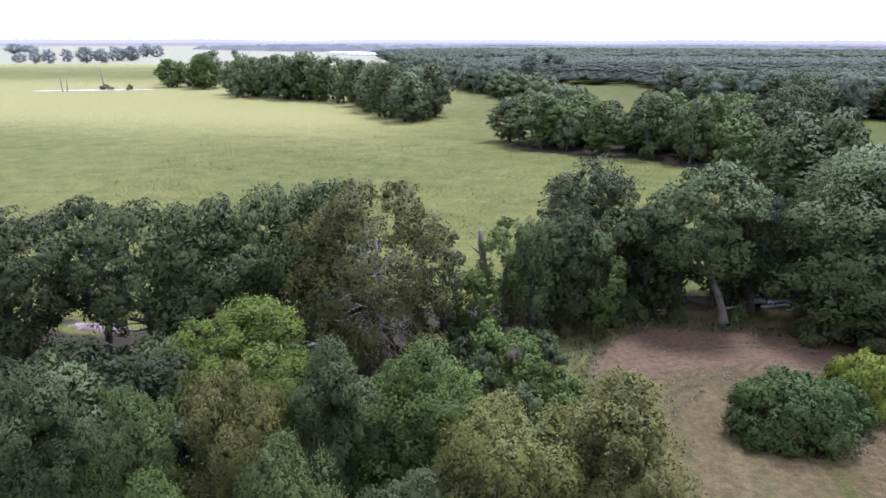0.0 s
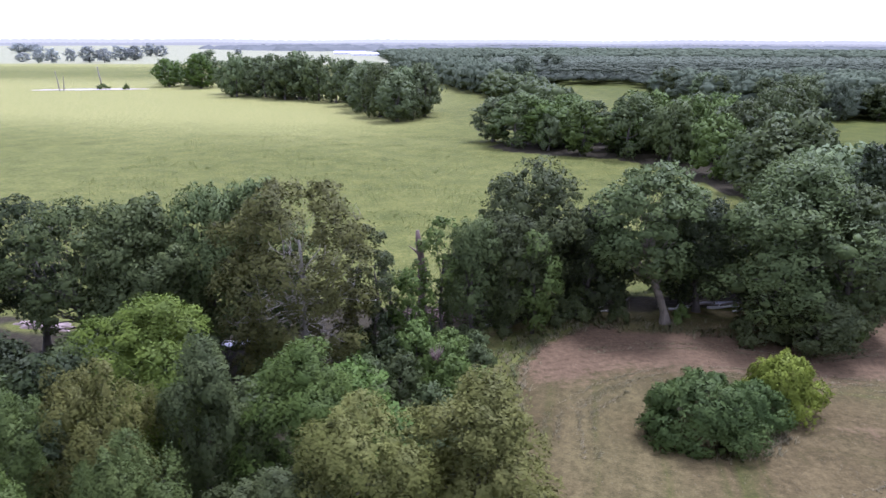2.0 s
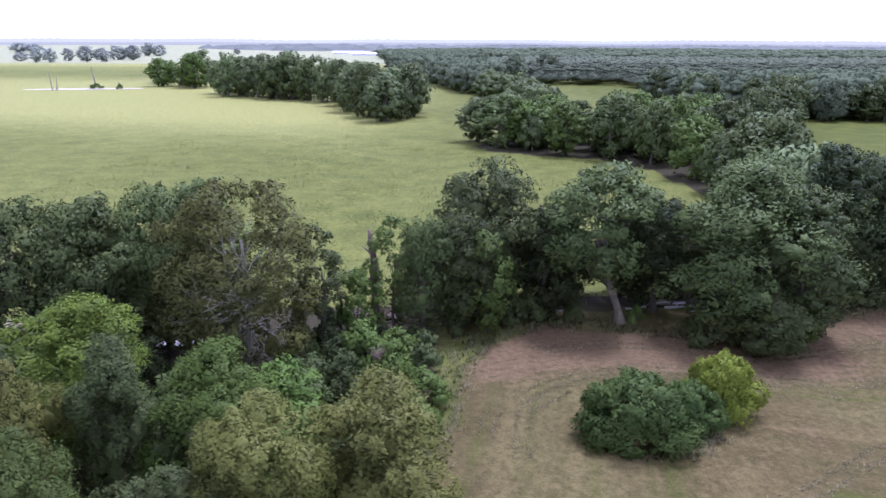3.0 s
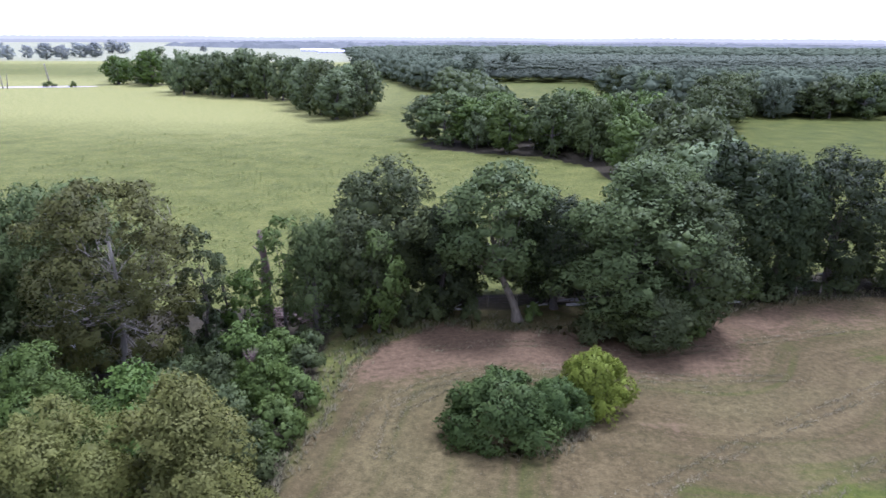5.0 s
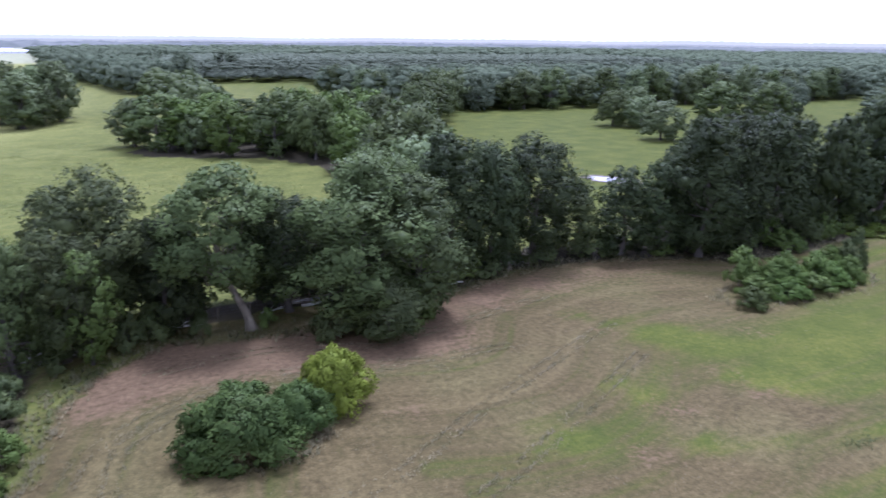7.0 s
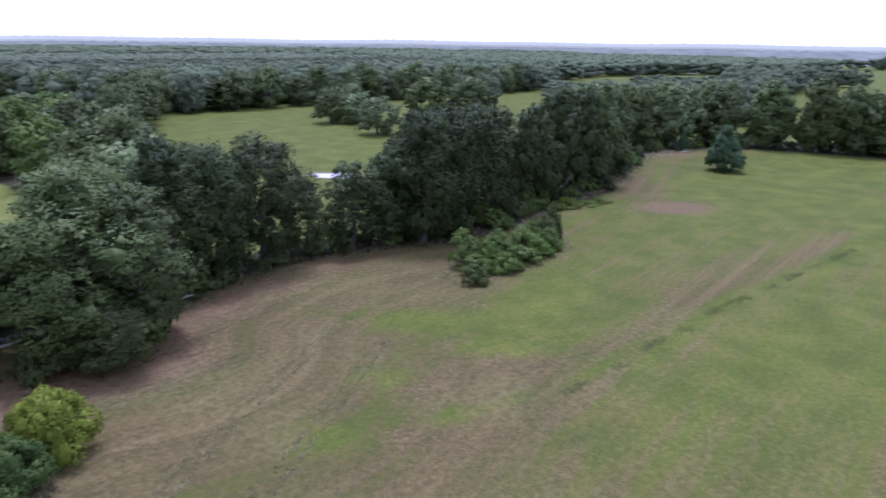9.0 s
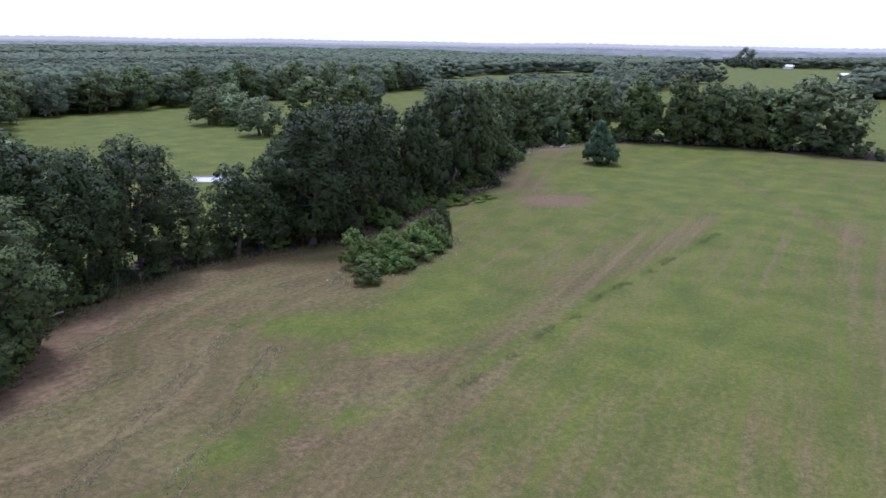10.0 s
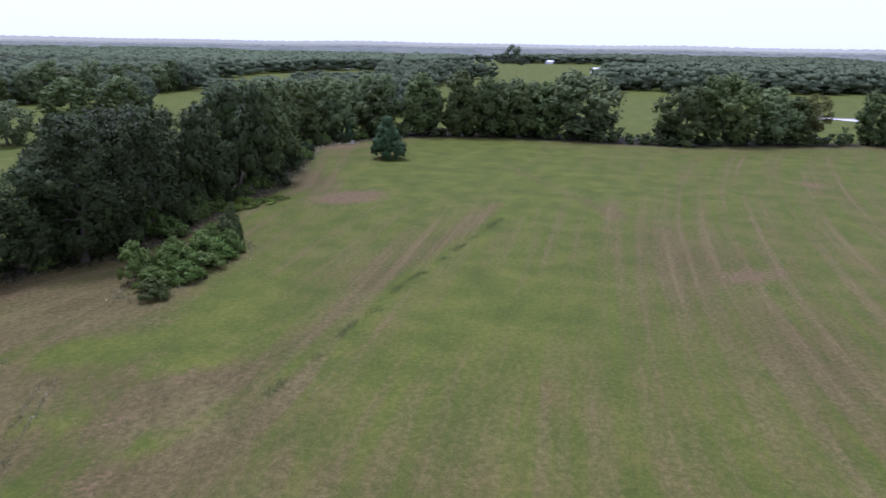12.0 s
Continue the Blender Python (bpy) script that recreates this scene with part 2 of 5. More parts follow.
SIDING = plain_material("white_metal_siding", (0.62, 0.63, 0.62), (0.78, 0.78, 0.76), 0.5, 0.6)
ROOFING = plain_material("pale_metal_roof", (0.60, 0.61, 0.62), (0.80, 0.80, 0.80), 0.4, 0.5)
DARK_DOOR = plain_material("dark_opening", (0.03, 0.03, 0.03), (0.07, 0.065, 0.06), 0.6, 2)
MUD = plain_material("pale_mud", (0.13, 0.12, 0.07), (0.24, 0.21, 0.14), 0.9, 0.8)
GRASS_MOWN = leaf_material("mown_stubble", (0.098, 0.092, 0.040), (0.176, 0.156, 0.082), 0.3, 0.0)
GRASS_PASTURE = leaf_material("pasture_grass_blades", (0.096, 0.120, 0.026), (0.230, 0.250, 0.070), 0.3, 0.0)
GRASS_TALL = leaf_material("tall_grass_blades", (0.107, 0.107, 0.045), (0.303, 0.267, 0.139), 0.5, 0.0)
GRASS_WEED = leaf_material("weed_leaves", (0.070, 0.088, 0.026), (0.160, 0.172, 0.056), 0.3, 0.0)
GRASS_DITCH = leaf_material("ditch_grass_blades", (0.061, 0.082, 0.026), (0.131, 0.156, 0.049), 0.5, 0.0)


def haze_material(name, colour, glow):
    """A far backdrop whose own glow stands in for pale lit air before it."""
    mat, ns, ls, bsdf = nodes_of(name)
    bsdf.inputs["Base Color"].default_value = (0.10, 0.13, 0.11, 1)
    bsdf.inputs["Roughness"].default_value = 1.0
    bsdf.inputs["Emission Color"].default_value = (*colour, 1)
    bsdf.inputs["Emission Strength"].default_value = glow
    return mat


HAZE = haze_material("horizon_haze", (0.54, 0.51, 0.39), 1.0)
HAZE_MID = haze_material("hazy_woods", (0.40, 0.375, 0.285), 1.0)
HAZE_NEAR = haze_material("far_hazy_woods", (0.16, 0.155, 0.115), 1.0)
# canopy colour greyed to include the haze of distance
CANOPY = plain_material("hazed_canopy", (0.110, 0.122, 0.098), (0.185, 0.196, 0.160), 1.0, 0.012, 0.0, 0.0)
GROUND = ground_material()
WATER = water_material()


# ---------------------------------------------------------------- mesh helpers
def mesh_of(name, verts, quads=(), tris=(), smooth=False):
    verts = np.asarray(verts, np.float32).reshape(-1, 3)
    quads, tris = np.asarray(quads, np.int32).reshape(-1, 4), np.asarray(tris, np.int32).reshape(-1, 3)
    me = bpy.data.meshes.new(name)
    me.vertices.add(len(verts))
    me.vertices.foreach_set("co", verts.ravel())
    loops = np.concatenate([quads.ravel(), tris.ravel()])
    sizes = np.concatenate([np.full(len(quads), 4), np.full(len(tris), 3)]).astype(np.int32)
    me.loops.add(len(loops))
    me.loops.foreach_set("vertex_index", loops)
    me.polygons.add(len(sizes))
    me.polygons.foreach_set("loop_start", np.concatenate([[0], np.cumsum(sizes)[:-1]]).astype(np.int32))
    if smooth:
        me.polygons.foreach_set("use_smooth", np.ones(len(sizes), bool))
    me.update(calc_edges=True)
    me.validate()
    return me


def part(name, data, material, parent=None, label=""):
    if isinstance(data, bmesh.types.BMesh):
        me = bpy.data.meshes.new(name)
        data.to_mesh(me)
        data.free()
    else:
        me = data
    if not me.materials:
        me.materials.append(material)
    ob = new(name, me)
    if ob.material_slots[0].material != material:
        ob.material_slots[0].link = "OBJECT"
        ob.material_slots[0].material = material
    ob.parent = parent
    return tagged(ob, label)


class Soup:
    """Collects vertices, quads and triangles for one mesh."""

    def __init__(self):
        self.v, self.q, self.t, self.n, self.shade = [], [], [], 0, []

    def add(self, v, q=None, t=None, shade=None):
        v = np.asarray(v, float).reshape(-1, 3)
        if q is not None:
            self.q.append(np.asarray(q, int).reshape(-1, 4) + self.n)
        if t is not None:
            self.t.append(np.asarray(t, int).reshape(-1, 3) + self.n)
        self.v.append(v)
        self.n += len(v)
        if shade is not None:
            self.shade.append(shade)

    def mesh(self, name, smooth=False):
        cat = lambda a, k: np.concatenate(a) if a else np.zeros((0, k), int)
        me = mesh_of(name, np.concatenate(self.v), cat(self.q, 4), cat(self.t, 3), smooth or bool(self.shade))
        if self.shade:      # leaves take their shading from the billow they sit on
            me.normals_split_custom_set_from_vertices(np.concatenate(self.shade).tolist())
        return me


def ico(level):
    bm = bmesh.new()
    bmesh.ops.create_icosphere(bm, subdivisions=level, radius=1)
    v = np.array([x.co[:] for x in bm.verts])
    t = np.array([[x.index for x in f.verts] for f in bm.faces])
    bm.free()
    return v, t


ICO = {0: (np.array([(1, 0, 0), (-1, 0, 0), (0, 1, 0), (0, -1, 0), (0, 0, 1), (0, 0, -1)], float), np.array([(0, 2, 4), (2, 1, 4), (1, 3, 4), (3, 0, 4), (2, 0, 5), (1, 2, 5), (3, 1, 5), (0, 3, 5)])), 1: ico(1), 2: ico(2)}


def tube(soup, path, radii, sides=6):
    """A tapered round limb along a path, closed at its tip."""
    path = np.asarray(path, float)
    rings = []
    for i, p in enumerate(path):
        a = path[min(i + 1, len(path) - 1)] - path[max(i - 1, 0)]
        a = a / (np.linalg.norm(a) + 1e-9)
        side = np.cross(a, (0.31, 0.95, 0.05))
        side /= np.linalg.norm(side) + 1e-9
        up = np.cross(side, a)
        ang = np.arange(sides) * 2 * math.pi / sides
        rings.append(p + radii[i] * (np.cos(ang)[:, None] * side + np.sin(ang)[:, None] * up))
    k = np.arange(sides)
    quads = np.concatenate([np.stack([i * sides + k, i * sides + (k + 1) % sides, (i + 1) * sides + (k + 1) % sides, (i + 1) * sides + k], 1) for i in range(len(path) - 1)])
    tip = np.stack([np.full(sides - 2, (len(path) - 1) * sides), (len(path) - 1) * sides + 1 + np.arange(sides - 2), (len(path) - 1) * sides + 2 + np.arange(sides - 2)], 1)
    soup.add(np.concatenate(rings), quads, tip)


def unit(a):
    return a / (np.linalg.norm(a, axis=-1, keepdims=True) + 1e-9)


def leaf_quads(soup, at, normal, length, rng, slim=0.55, simple=False, shade=None):
    """Leaf sprays at the given places, facing along normal: kites, or single triangles; shade: the way their shading turns."""
    n = len(at)
    t = unit(np.cross(normal, rng.normal(size=(n, 3))))
    b = np.cross(normal, t)
    size = length * rng.uniform(0.6, 1.3, (n, 1))
    shade = normal if shade is None else unit(0.84 * shade + 0.16 * normal)
    if simple:
        v = np.stack([at - t * size * 0.5 - b * size * 0.35, at + t * size * 0.6, at - t * size * 0.5 + b * size * 0.35], 1)
        v = np.where((np.sum(np.cross(v[:, 1] - v[:, 0], v[:, 2] - v[:, 0]) * shade, 1) < 0)[:, None, None], v[:, ::-1], v)
        soup.add(v.reshape(-1, 3), t=np.arange(n * 3).reshape(-1, 3), shade=np.repeat(shade, 3, 0))
        return
    bend = normal * size * 0.12
    v = np.stack([at - t * size * 0.5 - bend, at + b * size * slim * 0.5 - t * size * 0.05, at + t * size * 0.55 - bend, at - b * size * slim * 0.5 - t * size * 0.05], 1)
    v = np.where((np.sum(np.cross(v[:, 1] - v[:, 0], v[:, 2] - v[:, 0]) * shade, 1) < 0)[:, None, None], v[:, ::-1], v)
    soup.add(v.reshape(-1, 3), np.arange(n * 4).reshape(-1, 4), shade=np.repeat(shade, 4, 0))


PROFILES = {
    "dome": lambda h: np.sin(math.pi * np.clip(h, 0.02, 0.98) ** 0.8) ** 0.55,
    "tall": lambda h: np.sin(math.pi * np.clip(h, 0.02, 0.97) ** 0.9) ** 0.45,
    "cone": lambda h: (1.02 - h) ** 0.75 * np.clip(h * 9 + 0.55, 0, 1),
    "oak": lambda h: np.clip(1 - np.abs((h - 0.48) / 0.56) ** 2.4, 0.02, 1) ** 0.42,
    "full": lambda h: np.sqrt(np.clip(1.02 - h**4, 0, 1)) * np.clip(h * 2.2 + 0.6, 0, 1),
    "mound": lambda h: np.sqrt(np.clip(1.02 - h * h, 0, 1)),
}


def crown(seed, height, radius, base, lobes, leaves, leaf, shape="dome", puffs=12, uneven=0.3, openness=0.0, flat=0.8, simple=True, puff=0.36, pad=(0.28, 0.44), loose=0.6, up=0.12, solid=2, stray=0.1, droop=0.0, heart=0.5):
    """Leaf mesh of a crown and the places where its limbs end: big lobes round an uneven outline, each billowing into rounded puffs.
    A puff is a shell of leaf sprays, thick on top and thin below, round a leafy heart that lets no light through."""
    rng = np.random.default_rng(seed)
    prof = PROFILES[shape]
    h = (np.arange(lobes) + rng.random(lobes)) / lobes
    if shape == "mound":       # bushes spread near the ground
        h = h**1.5
    phi = np.arange(lobes) * 2.39996 + rng.normal(size=lobes) * 0.5
    rl = radius * rng.uniform(*pad, lobes) * (0.6 + 0.4 * prof(h)) * (1 if lobes > 8 else 1.15)
    reach = np.clip(radius * prof(h) * (1 - uneven * rng.random(lobes)) - rl * 0.7, 0, None)
    span = height - base
    c = np.stack([np.cos(phi) * reach, np.sin(phi) * reach, base + rl * flat * 0.6 + h * np.clip(span - rl * flat * 1.75, 0.1, None)], 1)
    soup = Soup()
    out = unit((c - (0, 0, base + span * 0.42)) * (1, 1, 0.8))
    # puffs evenly over each lobe, most of them on its outer and upper sides
    m = puffs * 2
    k = np.arange(m) + 0.5
    fib = np.stack([np.cos(k * 2.39996) * np.sqrt(1 - (1 - 2 * k / m) ** 2), np.sin(k * 2.39996) * np.sqrt(1 - (1 - 2 * k / m) ** 2), 1 - 2 * k / m], 1)
    d = np.empty((lobes, puffs, 3))
    for i in range(lobes):
        a = rng.random() * 6.3
        f = unit(fib @ np.array([[math.cos(a), math.sin(a), 0], [-math.sin(a), math.cos(a), 0], [0, 0, 1]]) + 0.18 * rng.normal(size=fib.shape))
        d[i] = f[np.argsort(-(f @ out[i] * 0.7 + f[:, 2] * 0.6 + 0.25 * rng.normal(size=m)))[:puffs]]
    pc = c[:, None] + d * (rl[:, None] * rng.uniform(0.72, 1.02, (lobes, puffs)))[..., None] * (1, 1, flat)
    pr = rl[:, None] * puff * rng.uniform(0.5, 1.5, (lobes, puffs))
    pc, pr, d = pc.reshape(-1, 3), pr.ravel(), d.reshape(-1, 3)
    per = max(2, leaves // len(pc))
    e = rng.normal(size=(len(pc), per, 3)) * 0.75
    e[..., 2] += 0.5
    e = unit(e + 0.45 * d[:, None])
    far = 0.72 + 0.38 * rng.random((len(pc), per)) + 0.45 * rng.random((len(pc), per)) * (rng.random((len(pc), per)) < stray)
    wide = rng.uniform(0.75, 1.35, (len(pc), 1, 3))       # no puff is a ball
    at = pc[:, None] + e * wide * (pr[:, None] * far)[..., None]
    at[..., 2] -= droop * pr[:, None] * rng.random((len(pc), per)) ** 2
    keep = rng.random((len(pc), per)) >= openness
    normal = unit(0.75 * e + (0, 0, 0.25) + loose * rng.normal(size=e.shape))
    leaf_quads(soup, at[keep], normal[keep], leaf, rng, simple=simple, shade=unit(0.35 * e + 0.6 * d[:, None] + 0.4 * np.repeat(out, puffs, 0)[:, None] + (0, 0, up))[keep])
    if solid:
        sv, st = ICO[0 if solid == 1 else 1]
        rough = (0.6, 1.35) if heart > 0.7 else (0.75, 1.15)
        v = pc[:, None] + sv * wide * (pr[:, None] * heart * rng.uniform(*rough, (len(pc), len(sv))))[..., None]
        t = st + (np.arange(len(pc)) * len(sv))[:, None, None]
        soup.add(v.reshape(-1, 3), t=t.reshape(-1, 3), shade=unit(sv[None] + 0.4 * d[:, None] + (0, 0, up * 0.5)).reshape(-1, 3))
        sv, st = ICO[1 if solid == 1 else 2]
        v = c[:, None] + sv * (rl[:, None] * (heart + 0.1) * rng.uniform(*rough, (lobes, len(sv))))[..., None] * (1, 1, flat)
        t = st + (np.arange(lobes) * len(sv))[:, None, None]
        soup.add(v.reshape(-1, 3), t=t.reshape(-1, 3), shade=np.tile(sv, (lobes, 1)))
    return pc, pr, soup


def limbs(seed, height, trunk_r, base, ends, foot=(0, 0), count=10, sides=7, fork=0.55, spare=0.0, gnarl=1.0, twigs=0):
    """A trunk that bends a little and tapers, limbs that arch from it to some of the puffs, and twigs that fork off the limbs."""
    rng = np.random.default_rng(seed)
    soup = Soup()
    steps = np.linspace(0, 1, 10)
    top = height * fork + base * 0.3
    path = np.stack([0.02 * height * np.sin(steps * 5 + seed), 0.02 * height * np.cos(steps * 4 + seed), steps * top], 1)
    path[:, :2] += np.outer(1 - steps, np.array(foot)) - path[0, :2]
    path[0, 2] = -0.4
    radii = trunk_r * (1.28 - 0.85 * steps) * (1 + 0.08 * np.sin(steps * 17 + seed))
    radii[0] *= 1.45
    tube(soup, path, radii, sides + 2)
    order = rng.permutation(len(ends))[:count]
    for k in order:
        e = ends[k] + (ends[k] - (0, 0, base + (height - base) * 0.45)) * spare
        s = np.clip(0.38 + 0.5 * (e[2] - base) / (height - base) * rng.uniform(0.6, 1.0), 0.35, 1.0)
        a = np.array([np.interp(s, steps, path[:, j]) for j in range(3)])
        r = trunk_r * rng.uniform(0.26, 0.42) * (1.15 - 0.5 * s)
        # out first, then up: the limb arches
        w = np.linspace(0, 1, 7)
        arch = a + np.outer(w, e - a)
        arch[:, 2] = a[2] + (e[2] - a[2]) * w ** (1.35 if e[2] > a[2] else 0.8)
        arch[1:-1] += np.cumsum(rng.normal(size=(5, 3)), 0) * 0.012 * gnarl * height
        tube(soup, arch, r * (1 - 0.88 * w ** 0.8), 5)
        for j in range(twigs):
            i = rng.integers(2, 6)
            g = unit(arch[i + 1] - arch[i] + rng.normal(size=3) * 0.6 * np.linalg.norm(arch[i + 1] - arch[i])) * height * rng.uniform(0.06, 0.14)
            q = arch[i] + g * 0.5 + rng.normal(size=3) * 0.02 * height
            tube(soup, [arch[i], q, arch[i] + g + (0, 0, 0.02 * height)], [r * 0.4, r * 0.28, r * 0.08], 4)
    return soup


FORMS = {}


def form(name, seed, height, radius, base, clumps, leaves, leaf, trunk_r, shape="dome", count=10, foot=(0, 0), fork=0.55, spare=0.0, gnarl=1.0, twigs=0, **more):
    """Makes the shared trunk and crown meshes of one tree form."""
    c, rc, soup = crown(seed, height, radius, base, clumps, leaves, leaf, shape, **more)
    wood = limbs(seed + 50, height, trunk_r, base, c, foot, count, fork=fork, spare=spare, gnarl=gnarl, twigs=twigs)
    FORMS[name] = (soup.mesh(name + "_crown"), wood.mesh(name + "_trunk", True), height, radius, np.concatenate(soup.shade))


def ground_z(x, y):
    """The lie of the land: level, with a low knoll at the head of the mown field."""
    return 1.6 * np.exp(-((x - 22) / 35) ** 2 - ((y - 45) / 40) ** 2)


def plant(form_name, x, y, height, radius, leaf, label, category="tree", name="tree", group="", bark=None, turn=None):
    crown_me, trunk_me, h0, r0, _ = FORMS[form_name]
    root = new(name)
    root.empty_display_size = 0.5
    s = radius / r0
    rz = (x * 37.7 + y * 91.3) % 360 if turn is None else turn
    root.matrix_basis = pose(x, y, float(ground_z(x, y)), 0, 0, rz) @ Matrix.Diagonal((s, s, height / h0, 1))
    part("trunk", trunk_me, bark or BARK, root)
    part("crown", crown_me, LEAF[leaf], root)
    return tagged(root, label, category, group)


# ---------------------------------------------------------------- the land
FIELD_EDGE = np.array([(9, -80), (9, 36), (11, 43), (13, 54), (14, 60), (17, 66), (22, 69.5), (36, 67), (46, 65), (51, 73), (63, 77.5), (76, 80.5), (90, 76.5), (100, 72), (112, 72), (130, 75), (152, 77), (180, 87), (206, 96), (226, 88), (240, 74), (247, 50), (246, 0), (266, -42), (285, -90)], float)


def to_polyline(x, y, line):
    """Distance to a polyline, and how far along it the nearest point lies."""
    best, along, run = np.full(x.shape, 1e9), np.zeros(x.shape), 0.0
    for a, b in zip(line[:-1], line[1:]):
        ab = b - a
        n = np.linalg.norm(ab)
        s = np.clip(((x - a[0]) * ab[0] + (y - a[1]) * ab[1]) / n**2, 0, 1)
        d = np.hypot(x - a[0] - s * ab[0], y - a[1] - s * ab[1])
        near = d < best
        best, along = np.where(near, d, best), np.where(near, run + s * n, along)
        run += n
    return best, along


def inside(x, y, poly):
    poly = np.asarray(poly, float)
    odd = np.zeros(np.shape(x), bool)
    for (ax, ay), (bx, by) in zip(poly, np.roll(poly, -1, 0)):
        with np.errstate(divide="ignore", invalid="ignore"):
            odd ^= ((ay > y) != (by > y)) & (x < (bx - ax) * (y - ay) / (by - ay + 1e-12) + ax)
    return odd


def blob(x, y, cx, cy, rx, ry, turn=0):
    c, s = math.cos(radians(turn)), math.sin(radians(turn))
    u, v = (x - cx) * c + (y - cy) * s, -(x - cx) * s + (y - cy) * c
    return np.exp(-((u / rx) ** 2) - (v / ry) ** 2)


MOWN = np.concatenate([FIELD_EDGE, [(300, -150), (0, -150)]])
CREEK_WOOD = [(17, 206), (22, 198), (35, 190), (50, 185), (60, 170), (66, 124), (52, 88), (57, 88), (70, 110), (74, 130), (92, 176), (100, 205), (92, 220), (60, 220), (40, 224), (28, 222)]
BACK_STRIP = [(28, 222), (42, 225), (50, 262), (48, 335), (44, 400), (20, 400), (34, 340), (38, 262)]
NEAR_WOOD = [(-90, 8), (4, 8), (11, 20), (11, 38), (10, 50), (11, 62), (12, 70), (60, 82), (100, 78), (96, 84), (55, 84), (0, 76), (-90, 70)]


def smooth(a, lo, hi):
    t = np.clip((a - lo) / (hi - lo), 0, 1)
    return t * t * (3 - 2 * t)


def axis(lo, hi, step, far):
    mid = np.arange(lo, hi + step, step)
    out = [step]
    while sum(out) < far:
        out.append(out[-1] * 1.22)
    run = np.cumsum(out)
    return np.concatenate([(lo - run)[::-1], mid, hi + step + run])


xs, ys = axis(-70, 260, 2.0, 4300), axis(-45, 200, 2.0, 4300)
gx, gy = np.meshgrid(xs, ys)
gx, gy = gx.ravel(), gy.ravel()
gh = ground_z(gx, gy)
edge_d, edge_s = to_polyline(gx, gy, FIELD_EDGE)
mown = inside(gx, gy, MOWN)
w, hgt = len(xs), len(ys)
idx = np.arange(w * hgt).reshape(hgt, w)
ground_me = mesh_of("ground", np.stack([gx, gy, gh], 1), np.stack([idx[:-1, :-1], idx[:-1, 1:], idx[1:, 1:], idx[1:, :-1]], -1).reshape(-1, 4), smooth=True)
dry = np.where(mown, 0.98 - 0.58 * smooth(gx - 0.6 * (gy - 20), 28, 80) - 0.14 * smooth(gx, 130, 185) + 0.25 * np.exp(-edge_d / 10) + 0.12 * smooth(gy, 20, -30), -0.6)
dry = dry - 0.55 * blob(gx, gy, 86, 47, 14, 6, 20) + 0.75 * blob(gx, gy, 68.3, 38.4, 6, 3.4, -48) - 0.4 * blob(gx, gy, 190, 55, 60, 22) + 0.35 * blob(gx, gy, 85, 62, 20, 8, 20)
bare = np.where(mown, 0.7 * np.exp(-((edge_d - 3) / 6) ** 2) * smooth(gx, 120, 60) * smooth(gy, 50, 60), 0) + 1.15 * blob(gx, gy, 147, 60.5, 10, 6, -20) + 0.6 * blob(gx, gy, 121, -11, 9, 5, -45) + 0.6 * blob(gx, gy, 195, -31, 10, 5) + 0.9 * blob(gx, gy, 212, 94, 16, 7) + 0.45 * blob(gx, gy, 30, 62, 14, 6) + 0.5 * blob(gx, gy, -222, 440, 40, 5) + 0.9 * blob(gx, gy, -430, 1125, 30, 25)
for x, y, rx, ry in ((72.4, 53.7, 6.5, 3.2), (50, 41, 3, 1.8), (57.9, 37.4, 3, 1.8), (59.7, 46.1, 3, 1.8), (65.5, 62.7, 2.6, 1.6), (73, 42.9, 3.4, 1.6)):
    dry = dry - (0.35 + 0.11 * rx) * blob(gx, gy, x, y, rx, ry, -48)
for x, y, r in ((65.4, 58.6, 2.2), (39.4, 48.7, 2.4), (61.4, 41.3, 2.2), (54.1, 36.8, 2.6), (71, 46.4, 2), (80.8, 52.3, 2.6), (70.3, 41.3, 2), (146, -40, 7), (160, 10, 6)):
    bare = bare + 0.55 * blob(gx, gy, x, y, r * 1.3, r * 0.9, -30)
# paints sun onto the left pasture and haze onto the far one
pale = np.where(mown, -0.5, 0.34 + smooth(gy + gx * 0.25, 170, 290) * smooth(gx, 20, -60) * 0.6 - 0.55 * smooth(gy, 500, 540) * smooth(gy, 860, 760) + 0.75 * smooth(gy, 720, 1000) * smooth(gx, 40, -100) - 0.3 * smooth(gx, 70, 130))
ditch_d, _ = to_polyline(gx, gy, np.array([(60, 36), (66, 35), (80, 32), (101, 31.6), (124, 29.8), (150, 27)], float))
rut_d, _ = to_polyline(gx, gy, np.array([(206, 46), (185, 32), (168, 20), (150, 8)], float))
dry = dry - 0.45 * np.exp(-((ditch_d / 1.8) ** 2)) + 0.45 * np.exp(-(((ditch_d - 3.0) / 2.0) ** 2)) * (gy > 29) + 0.5 * np.exp(-((rut_d / 2.2) ** 2)) + 0.4 * blob(gx, gy, 124, -4, 18, 9) + 0.3 * blob(gx, gy, 205, 75, 22, 10) - 0.35 * blob(gx, gy, 230, 60, 14, 14) - 0.3 * blob(gx, gy, 100, 12, 14, 6)
lane = np.where(mown, smooth(gx - 0.35 * gy, 36, 70) * smooth(edge_d, 6, 22), 0)
lane_u = gy - 0.10 * gx + 0.0011 * (gx - 110) ** 2 * smooth(gy, 40, -20)
dry = dry + 0.9 * blob(gx, gy, 160, 77, 16, 6, 40) - 0.28 * blob(gx, gy, 172, 24, 26, 16, 15) - 0.2 * blob(gx, gy, 95, 22, 20, 7) + 0.3 * blob(gx, gy, 92, -14, 9, 6) + 0.3 * blob(gx, gy, 110, 40, 16, 5)
margin = ~mown & (edge_d < 9)
